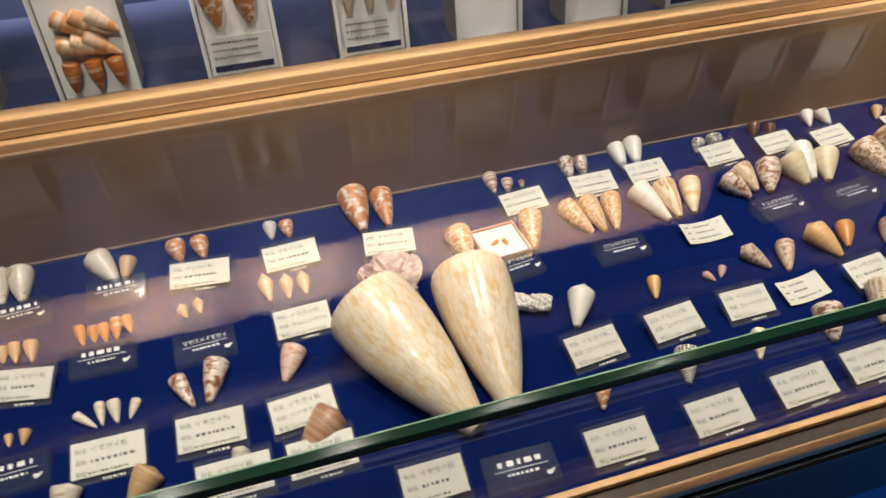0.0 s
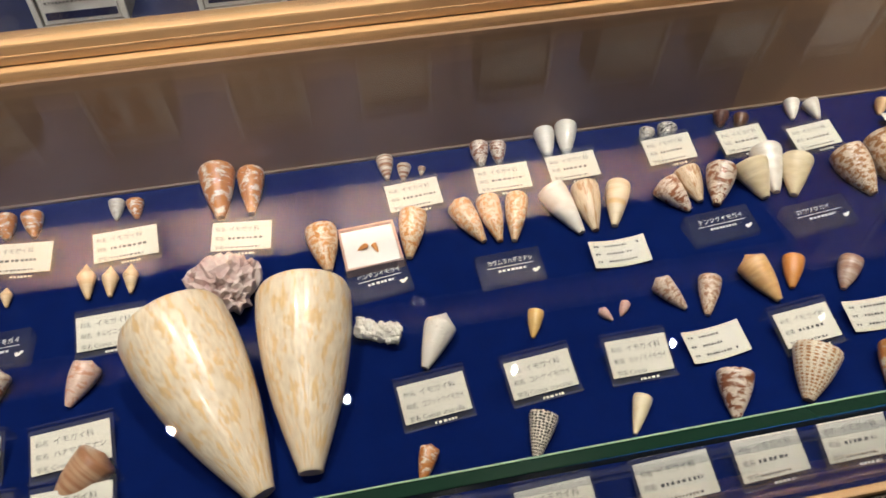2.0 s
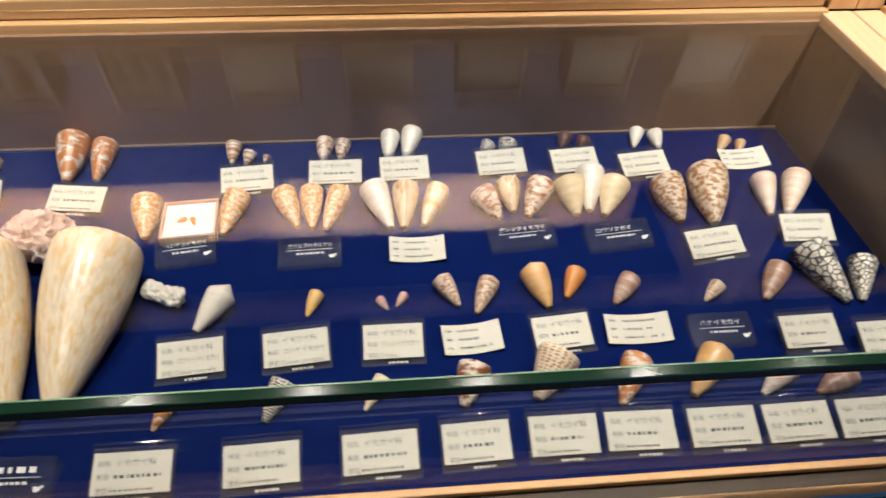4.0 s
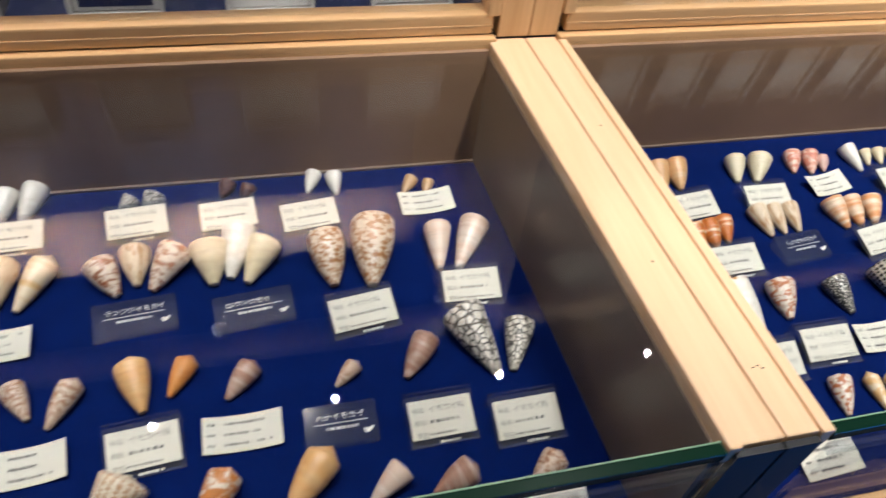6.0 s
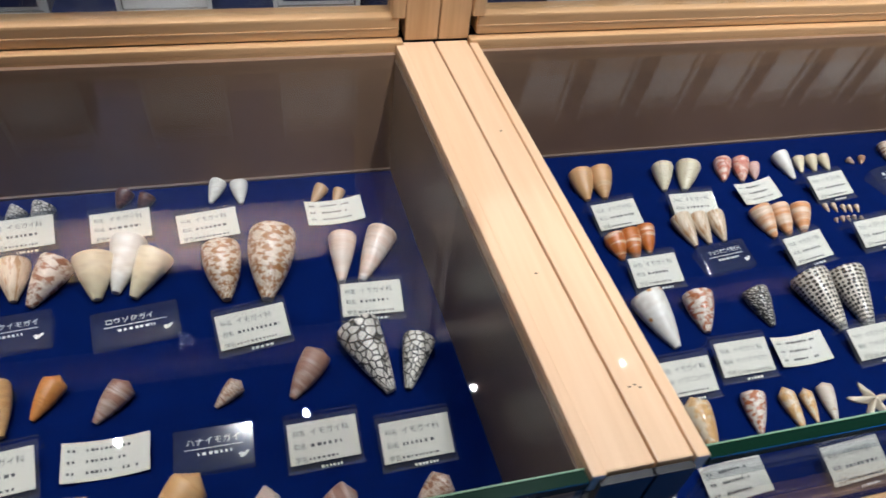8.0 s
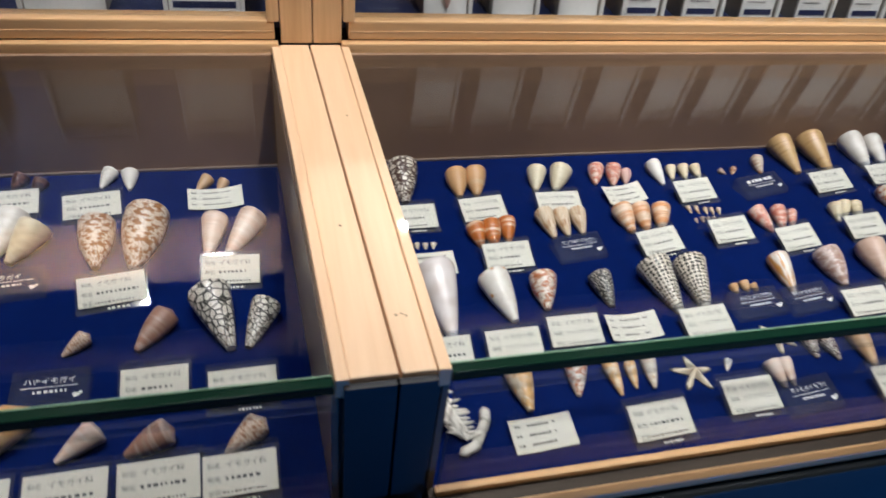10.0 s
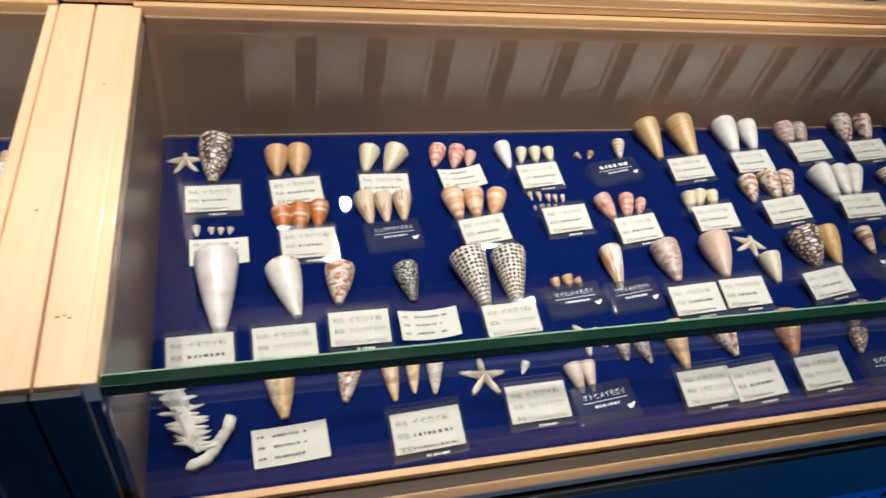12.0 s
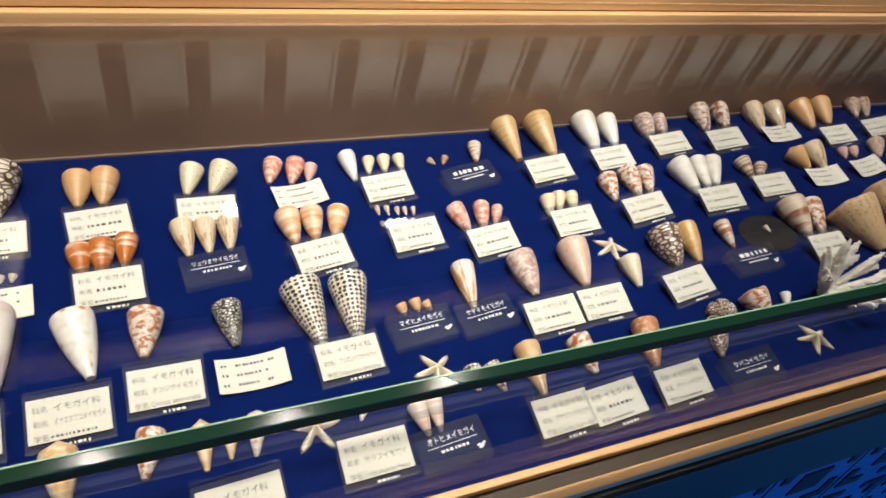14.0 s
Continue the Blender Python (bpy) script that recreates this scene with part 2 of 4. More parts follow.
def tray_case(name, x0, x1, label):
    """One glazed tray: navy felt bed, taupe lining, wooden frame, glass top and glass front."""
    case = empty(name, pose(0, 0, 0), label, "glass case")
    part("tray_bed", boxed(x0, x1, -0.384, 0.0, 0.834, TRAY), NAVY, case, "navy blue felt tray bed")
    part("back_lining", boxed(x0, x1, 0.0, 0.010, 0.834, 0.972), TAUPE, case, "taupe back lining")
    part("skirting", boxed(x0, x1, -0.0035, -0.0003, TRAY, TRAY + 0.002), TAUPE_SIDE, case)
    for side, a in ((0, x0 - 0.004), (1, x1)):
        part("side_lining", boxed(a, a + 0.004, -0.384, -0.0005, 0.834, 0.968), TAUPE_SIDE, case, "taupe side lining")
    part("front_rail", boxed(x0, x1, -0.3915, -0.3862, 0.8515, 0.857, bevel=0.001), WOOD, case, "pale wooden inner rail")
    part("track", boxed(x0 - 0.004, x1 + 0.004, -0.404, -0.3842, 0.8345, 0.8510), TRACK, case, "dark bronze sliding track")
    part("outer_rail", boxed(x0 - 0.012, x1 + 0.008, -0.4115, -0.4042, 0.8505, 0.8585, bevel=0.0012), WOOD, case, "pale wooden outer lip")
    glass = part("top_pane", boxed(x0 - 0.001, x1 + 0.001, -0.3806, 0.004, 0.968, GLASS), PANE, case, "clear glass top")
    glass.visible_shadow = False
    edge = part("pane_edge", boxed(x0 - 0.001, x1 + 0.001, -0.3885, -0.3808, 0.968, GLASS - 0.0004, bevel=0.0006), EDGE, glass, "green polished glass edge")
    # Thin pale strip: the glint of the top edge, as colour.
    part("edge_glint", boxed(x0 - 0.001, x1 + 0.001, -0.3820, -0.3812, GLASS - 0.0006, GLASS), GLINT, glass, "pale glint painted along the glass edge")
    # Hazy strip added to imitate the pale reflection below the glass edge.
    lower = part("reflection_strip", boxed(x0 - 0.001, x1 + 0.001, -0.3932, -0.3886, 0.9605, 0.9675, bevel=0.0005), ACRYLIC, glass, "clear added strip imitating the reflection below the glass edge")
    lower.visible_shadow = False
    fr = part("front_pane", boxed(x0 + 0.001, x1 - 0.001, -0.3925, -0.3885, 0.857, 0.960), PANE, case, "clear glass front")
    fr.visible_shadow = False
    part("top_bead", boxed(x0 - 0.008, x1 + 0.008, 0.0045, 0.014, 0.970, 0.981, bevel=0.0015), WOOD, case, "pale bead above the glass")
    for a in (x0 - 0.009, x1 + 0.0015):
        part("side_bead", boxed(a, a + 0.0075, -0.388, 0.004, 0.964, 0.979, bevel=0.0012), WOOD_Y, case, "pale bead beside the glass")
    return case


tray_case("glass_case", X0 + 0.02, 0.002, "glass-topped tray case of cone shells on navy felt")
tray_case("glass_case", 0.075, X1 - 0.02, "glass-topped tray case of cone shells, starfish and coral")


def slanted():
    """The cases meet at a slight angle: every end beside the divider runs a little askew."""
    for ob in bpy.data.objects:
        top = ob.parent.parent if ob.parent and ob.parent.parent else ob.parent
        if ob.type == "MESH" and top and top.name.split(".")[0] in ("glass_case", "case_divider"):
            for v in ob.data.vertices:
                if -0.03 < v.co.x < 0.1:
                    v.co.x += (0.048 if v.co.x < 0.05 else 0.026) * (-0.06 - v.co.y)


def divider():
    d = empty("case_divider", pose(0, 0, 0), "pale beech divider of two planks between the cases", "divider")
    mid = 0.0385
    for a, b in ((DIV[0], mid - 0.0006), (mid + 0.0006, DIV[1])):
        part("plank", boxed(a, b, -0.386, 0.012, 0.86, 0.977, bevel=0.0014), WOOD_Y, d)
        part("front_plate", boxed(a - 0.003, b, -0.3905, -0.3865, 0.834, 0.9735), DARK, d, "black front plate")
    part("foot_block", boxed(0.0125, 0.0645, -0.4110, -0.3912, 0.834, 0.8500), APRON, d, "dark foot between the rails")
    for k, (mx, my) in enumerate(((0.0440, -0.3440), (0.0475, -0.3432), (0.0505, -0.3440), (0.0560, -0.3452), (0.0535, -0.1200), (0.0250, -0.2600))):
        part("dent", boxed(mx, mx + 0.0016, my, my + 0.0005 + 0.0001 * k, 0.9766, 0.9772), TRACK, d, "small dark dent")
    part("core", boxed(DIV[0] - 0.004, DIV[1] + 0.004, -0.384, 0.010, 0.834, 0.960), DARK, d)
    return d


divider()
slanted()


def upper_showcase():
    s = empty("upper_showcase", pose(0, 0, 0), "wooden upper showcase with navy backing and boxed shells", "showcase")
    part("floor_board", boxed(X0, X1, 0.034, 0.30, 0.955, 0.984), NAVY_BACK, s, "navy shelf")
    part("back_board", boxed(X0, X1, 0.30, 0.32, 0.834, 1.400), NAVY_BACK, s, "navy backing")
    for a, b in ((X0, 0.004), (0.072, X1)):
        rail = part("sill_rail", boxed(a, b, 0.012, 0.034, 0.9815, 1.000, bevel=0.002), WOOD, s, "grooved pale wooden rail")
        part("groove", boxed(a, b, 0.0112, 0.013, 0.989, 0.9905), WOOD_Z, rail)
        part("head_rail", boxed(a, b, 0.012, 0.034, 1.372, 1.402, bevel=0.002), WOOD, s)
    for a, b in ((-0.0025, 0.0085), (0.0665, 0.0775)):
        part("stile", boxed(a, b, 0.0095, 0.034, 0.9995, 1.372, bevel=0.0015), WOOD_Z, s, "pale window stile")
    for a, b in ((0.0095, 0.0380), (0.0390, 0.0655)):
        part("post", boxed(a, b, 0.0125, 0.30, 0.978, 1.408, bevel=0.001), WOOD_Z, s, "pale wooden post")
    for a, b in ((X0, -0.003), (0.078, X1)):
        g = part("pane", boxed(a, b, 0.020, 0.024, 1.0005, 1.372), PANE, s, "clear upright glass")
        g.visible_shadow = False
    return s


upper_showcase()
tagged(part("header_board", boxed(X0, 0.028, 0.322, 0.345, 1.412, 1.542), BROWN), "plain brown header board above the showcase", "board")
hung = bpy.data.objects["header_board"]
for hx in (X0 + 0.05, -0.06):
    part("bracket", boxed(hx - 0.01, hx + 0.01, 0.3205, 0.3435, 1.34, 1.414), DARK, hung)


def lamp_body(x, y, z, aim):
    bm = bmesh.new()
    bmesh.ops.create_cone(bm, cap_ends=False, segments=24, radius1=0.05, radius2=0.04, depth=0.12)
    ob = tagged(part("ceiling_spotlight", bm, LAMP_BLACK, smooth=True), "black cylindrical ceiling spotlight shining on the case", "spotlight", "ceiling spotlights")
    ob.matrix_world = look((x, y, z), aim) @ pose(0, 0, 0.03)
    stem = part("stem", boxed(x - 0.008, x + 0.008, y - 0.008, y + 0.008, z + 0.05, 3.2), LAMP_BLACK, ob)
    stem.matrix_parent_inverse = ob.matrix_world.inverted()
    return ob


# ---- writing ----
WORDS = {}


def words(text, size, mat):
    """The mesh of a line of writing, its left end on the origin, in the plane x, y."""
    key = (text, round(size, 5), mat.name)
    if key not in WORDS:
        cu = bpy.data.curves.new("lettering", "FONT")
        cu.body, cu.size, cu.resolution_u = text, size, 1
        ob = bpy.data.objects.new("lettering", cu)
        scene.collection.objects.link(ob)
        bpy.context.view_layer.update()
        me = bpy.data.meshes.new_from_object(ob.evaluated_get(bpy.context.evaluated_depsgraph_get()))
        bpy.data.objects.remove(ob)
        me.materials.clear()
        me.materials.append(mat)
        WORDS[key] = me
    return WORDS[key]


def write(text, x, y, z, size, mat, parent, most=0.0):
    me = words(text, size, mat)
    ob = part("lettering", me, None, parent)
    wide = max((v.co.x for v in me.vertices), default=1)
    s = min(1.0, most / wide) if most else 1.0
    ob.location, ob.scale = (x, y, z), (s, 1, 1)
    return ob


def bars(bm, x, y, z, width, height, rng):
    """Unreadable writing: short bars of a line's height."""
    at = x
    while at < x + width:
        w = min(rng.uniform(0.5, 1.5) * height, x + width - at)
        box(bm, at, at + w, y, y + height, z, z + 0.0002)
        at += w + height * rng.uniform(0.5, 1.0)


CARD_RNG = random.Random(4)


def card_face(paper, w, h, z, name, latin):
    """Three lines of black writing on a white card, from its lower left corner."""
    for k, tag in enumerate(("科名", "和名", "学名")):
        write(tag, 0.003, h - 0.0085 - 0.0085 * k, z, 0.0042, INK, paper)
    write("イモガイ科", 0.014, h - 0.0088, z, 0.0052, INK, paper)
    bm = bmesh.new()
    if name:
        write(name, 0.014, h - 0.0172, z, 0.0050, INK, paper, w - 0.017)
    else:
        bars(bm, 0.014, h - 0.0166, z, w - 0.019 - CARD_RNG.uniform(0, 0.008), 0.0021, CARD_RNG)
    if latin:
        write(latin, 0.012, h - 0.0256, z, 0.0050, INK, paper, w - 0.015)
    else:
        bars(bm, 0.012, h - 0.0248, z, w - 0.017 - CARD_RNG.uniform(0, 0.010), 0.0015, CARD_RNG)
    if len(bm.verts):
        part("illegible_line", bm, INK, paper)
    else:
        bm.free()


def acrylic_card(x, y, yaw, w, name="", latin=""):
    """A white name card held in a sloping clear acrylic stand."""
    w, h = min(max(w, 0.045), 0.058), 0.0265
    stand = empty("name_card_stand", pose(x, y, TRAY, 0, 0, yaw), "white printed name card in a clear acrylic stand", "name card", "name cards in the cases")
    tilt = CARD_RNG.uniform(17, 23)
    slope = pose(-w / 2, -0.002, 0.0055, tilt)
    plate = part("stand_plate", boxed(-0.002, w + 0.002, -0.0055, h + 0.0038, -0.0018, -0.0004, bevel=0.0004), ACRYLIC, stand, "clear acrylic plate")
    plate.matrix_local = slope
    plate.visible_shadow = False
    leg = part("stand_leg", boxed(-w / 2 - 0.002, w / 2 + 0.002, 0.0285, 0.030, 0.0002, 0.0146), ACRYLIC, stand, "clear acrylic back leg")
    leg.visible_shadow = False
    lip = part("stand_lip", boxed(-0.002, w + 0.002, -0.0055, -0.0040, -0.0004, 0.0020), ACRYLIC, plate)
    lip.visible_shadow = False
    bm = bmesh.new()
    bars(bm, w * 0.42, -0.0042, 0.0001, w * 0.32, 0.0016, CARD_RNG)
    part("maker_mark", bm, WHITE_INK, plate, "small white mark")
    paper = part("paper", boxed(0, w, 0, h, 0, 0.0004), PAPER, stand, "white printed card")
    paper.matrix_local = slope
    card_face(paper, w, h, 0.0006, name, latin)
    return stand


def dark_block(x, y, yaw, w, name="", latin=""):
    """A sloping smoky acrylic block with white writing."""
    w = min(max(w, 0.050), 0.060)
    d, bm = 0.028, bmesh.new()
    box(bm, -w / 2, w / 2, 0, d, 0.0003, 0.012, bevel=0.0008)
    for v in bm.verts:
        if v.co.z > 0.006:
            v.co.z -= 0.006 * (1 - v.co.y / d)
    block = tagged(part("name_block", bm, BLOCK), "smoky clear acrylic name block with white writing", "name block", "name blocks in the cases")
    block.matrix_world = pose(x, y - 0.003, TRAY, 0, 0, yaw)
    block.visible_shadow = False
    face = new("writing_face", mesh_of("rule", boxed(-w * 0.36, w * 0.36, -0.0002, 0.0002, 0, 0.0002), WHITE_INK))
    face.parent = block
    face.matrix_local = pose(0, d * 0.52, 0.0092, 11)
    if name:
        write(name, -w * 0.34, 0.0025, 0.0001, 0.0056, WHITE_INK, face, w * 0.70)
    else:
        bm = bmesh.new()
        bars(bm, -w * 0.30, 0.003, 0, w * 0.6, 0.0038, CARD_RNG)
        part("illegible_line", bm, WHITE_INK, face)
    bm = bmesh.new()
    bars(bm, -w * 0.2, -0.0045, 0, w * 0.42, 0.0018, CARD_RNG)
    part("illegible_line", bm, WHITE_INK, face)
    bm = bmesh.new()
    for px, py, s in ((0, 0, 1), (0.0022, 0.0016, 0.7), (-0.0016, 0.0012, 0.6)):
        ring = [bm.verts.new((w * 0.36 + px + 0.0026 * s * math.cos(a), -0.008 + py + 0.0017 * s * math.sin(a + 0.5), 0.0001 + 0.0001 * s)) for a in (0.2, 1.6, 2.9, 4.1, 5.2)]
        bm.faces.new(ring)
    part("white_emblem", bm, WHITE_INK, face, "small white emblem")
    return block


def bent_card(x, y, yaw, w, name="", latin="", bow=0.003):
    """A loose white card, curled along its length, lying on the felt."""
    w, h, n, bm = min(max(w, 0.046), 0.055), 0.024, 10, bmesh.new()
    rows = []
    for i in range(n + 1):
        u = i / n
        z = 0.001 + bow * (2 * u - 1) ** 2
        rows.append([bm.verts.new((u * w - w / 2, j * h, z + j * 0.006 + k * 0.0004)) for k in (0, 1) for j in (0, 1)])
    for a, b in zip(rows, rows[1:]):
        for p, q in ((0, 1), (1, 3), (3, 2), (2, 0)):
            bm.faces.new((a[p], b[p], b[q], a[q]))
    bm.faces.new(rows[0]), bm.faces.new(rows[-1])
    bmesh.ops.recalc_face_normals(bm, faces=bm.faces)
    ob = tagged(part("loose_name_card", bm, PAPER), "curled white printed name card lying on navy felt", "name card", "loose name cards")
    ob.matrix_world = pose(x, y, TRAY, 0, 0, yaw)
    bm = bmesh.new()
    for k in range(3):
        for c in range(17):
            u0 = 0.07 + c * 0.051
            u1 = u0 + CARD_RNG.uniform(0.022, 0.040)
            if c in (2, 3) or c > 16 - CARD_RNG.random() * 7:
                continue
            yy = h - 0.0065 - 0.0068 * k
            vs = []
            for u, q in ((u0, yy), (u1, yy), (u1, yy + 0.0017), (u0, yy + 0.0017)):
                vs.append(bm.verts.new((u * w - w / 2, q, 0.0022 + bow * (2 * u - 1) ** 2 + q / h * 0.006)))
            bm.faces.new(vs)
    part("illegible_line", bm, INK, ob)
    return ob


def flat_card(x, y, yaw, w, name="", latin=""):
    return bent_card(x, y, yaw, w, name, latin, bow=0.0008)


# ---- cone shells ----
def shell_material(name, base, second, kind, scale, cut, rough=0.25, relief=0.25):
    """A glossy shell with a pattern laid round and along the cone."""
    m, nodes, links, p = material(name)
    uv = nodes.new("ShaderNodeUVMap")
    info = nodes.new("ShaderNodeObjectInfo")
    sh = nodes.new("ShaderNodeVectorMath")
    sh.operation = "MULTIPLY_ADD"
    sh.inputs[1].default_value = (scale[0], scale[1], 1)
    links.new(uv.outputs[0], sh.inputs[0])
    cb = nodes.new("ShaderNodeCombineXYZ")
    mu = nodes.new("ShaderNodeMath")
    mu.operation = "MULTIPLY"
    mu.inputs[1].default_value = 37.0
    links.new(info.outputs["Random"], mu.inputs[0])
    links.new(mu.outputs[0], cb.inputs[0] if kind != "band" else cb.inputs[2])
    links.new(cb.outputs[0], sh.inputs[2])
    soft = nodes.new("ShaderNodeTexNoise")
    soft.inputs["Scale"].default_value = 2.2
    soft.inputs["Detail"].default_value = 8
    links.new(sh.outputs[0], soft.inputs["Vector"])
    if kind in ("dots", "net"):
        t = nodes.new("ShaderNodeTexVoronoi")
        t.inputs["Scale"].default_value = 1.0
        t.inputs["Randomness"].default_value = 0.28 if kind == "dots" else 0.95
        t.feature = "F1" if kind == "dots" else "DISTANCE_TO_EDGE"
        links.new(sh.outputs[0], t.inputs["Vector"])
        r = ramp(nodes, [(cut - 0.05, second), (cut + 0.05, base)])
        links.new(t.outputs["Distance"], r.inputs[0])
    elif kind == "band":
        t = nodes.new("ShaderNodeTexNoise")
        t.noise_dimensions = "3D"
        t.inputs["Scale"].default_value, t.inputs["Detail"].default_value = 1.0, 4
        links.new(sh.outputs[0], t.inputs["Vector"])
        r = ramp(nodes, [(cut - 0.06, base), (cut + 0.06, second)])
        links.new(t.outputs["Fac"], r.inputs[0])
    else:
        t = nodes.new("ShaderNodeTexNoise")
        t.inputs["Scale"].default_value, t.inputs["Detail"].default_value, t.inputs["Roughness"].default_value = 1.0, 7, 0.62
        links.new(sh.outputs[0], t.inputs["Vector"])
        wide = 0.16 if kind == "plain" else 0.035
        r = ramp(nodes, [(cut - wide, base), (cut + wide, second)])
        links.new(t.outputs["Fac"], r.inputs[0])
    tone = nodes.new("ShaderNodeMix")
    tone.data_type, tone.blend_type = "RGBA", "MULTIPLY"
    r2 = ramp(nodes, [(0.3, (0.72, 0.66, 0.60)), (0.6, (1, 1, 1))])
    links.new(soft.outputs["Fac"], r2.inputs[0])
    tone.inputs[0].default_value = 0.7
    links.new(r.outputs[0], tone.inputs[6])
    links.new(r2.outputs[0], tone.inputs[7])
    links.new(tone.outputs[2], p.inputs["Base Color"])
    p.inputs["Roughness"].default_value = rough
    p.inputs["Coat Weight"].default_value, p.inputs["Coat Roughness"].default_value = 0.25, 0.12
    wv = nodes.new("ShaderNodeTexNoise")
    wv.inputs["Scale"].default_value, wv.inputs["Detail"].default_value = 1.0, 3
    s2 = nodes.new("ShaderNodeVectorMath")
    s2.operation = "MULTIPLY"
    s2.inputs[1].default_value = (5, 60, 1)
    links.new(uv.outputs[0], s2.inputs[0])
    links.new(s2.outputs[0], wv.inputs["Vector"])
    bp = nodes.new("ShaderNodeBump")
    bp.inputs["Strength"].default_value, bp.inputs["Distance"].default_value = relief, 0.001
    links.new(wv.outputs["Fac"], bp.inputs["Height"])
    links.new(bp.outputs[0], p.inputs["Normal"])
    return m


def shell_mesh(name, mat, spire=0.10, belly=0.10, steps=4, ribs=0, seg=30):
    """A cone shell along +x, apex at -spire, tip at 1 - spire, one unit across at the shoulder.
    The whorl widens round the axis, so the outer lip stands proud along the opening."""
    bm = bmesh.new()
    uvl = bm.loops.layers.uv.new("UVMap")
    prof = []
    for i in range(4 * steps + 1):
        u = i / (4 * steps)
        r = u + 0.10 * math.sin(u * steps * 2 * math.pi) / steps
        prof.append((-spire * (1 - u) ** 1.1, max(0.004, 0.47 * r)))
    for u in (0.015, 0.04, 0.08, 0.14, 0.22, 0.32, 0.44, 0.56, 0.68, 0.78, 0.86, 0.93, 0.975, 1.0):
        r = 0.47 + 0.03 * math.sin(min(u / 0.10, 1) * math.pi / 2) - 0.385 * max(0, u - 0.05) / 0.95 + belly * math.sin(math.pi * min(1, u * 1.02)) * 0.55
        prof.append((u * (1 - spire), min(r, 0.5)))
    rings = []
    for k, (x, r) in enumerate(prof):
        ring = []
        for j in range(seg + 1):
            a = 2 * math.pi * j / seg
            grow = 1 - 0.13 * (1 - j / seg) ** 1.5 if x > 0 else 1 - 0.13 * (1 - j / seg) ** 1.5 * max(0, 1 + x / max(spire, 1e-3))
            knob = 1 + (0.035 * math.sin(a * ribs) if ribs and -0.5 * spire < x < 0.06 else 0)
            th = a - 1.9
            ring.append(bm.verts.new((x + (0.012 * math.sin(a * ribs) if ribs and abs(x) < 0.03 else 0), r * grow * knob * math.cos(th), r * grow * knob * math.sin(th))))
        rings.append(ring)
    for k in range(len(rings) - 1):
        for j in range(seg):
            f = bm.faces.new((rings[k][j], rings[k + 1][j], rings[k + 1][j + 1], rings[k][j + 1]))
            f.smooth = True
            for lp, (jj, kk) in zip(f.loops, ((j, k), (j, k + 1), (j + 1, k + 1), (j + 1, k))):
                lp[uvl].uv = (jj / seg, prof[kk][0])
        f = bm.faces.new((rings[k][0], rings[k][seg], rings[k + 1][seg], rings[k + 1][0]))
    bm.faces.new(rings[0][:-1]), bm.faces.new(rings[-1][:-1])
    bmesh.ops.recalc_face_normals(bm, faces=bm.faces)
    me = bpy.data.meshes.new(name)
    bm.to_mesh(me)
    bm.free()
    me.materials.append(mat)
    return me


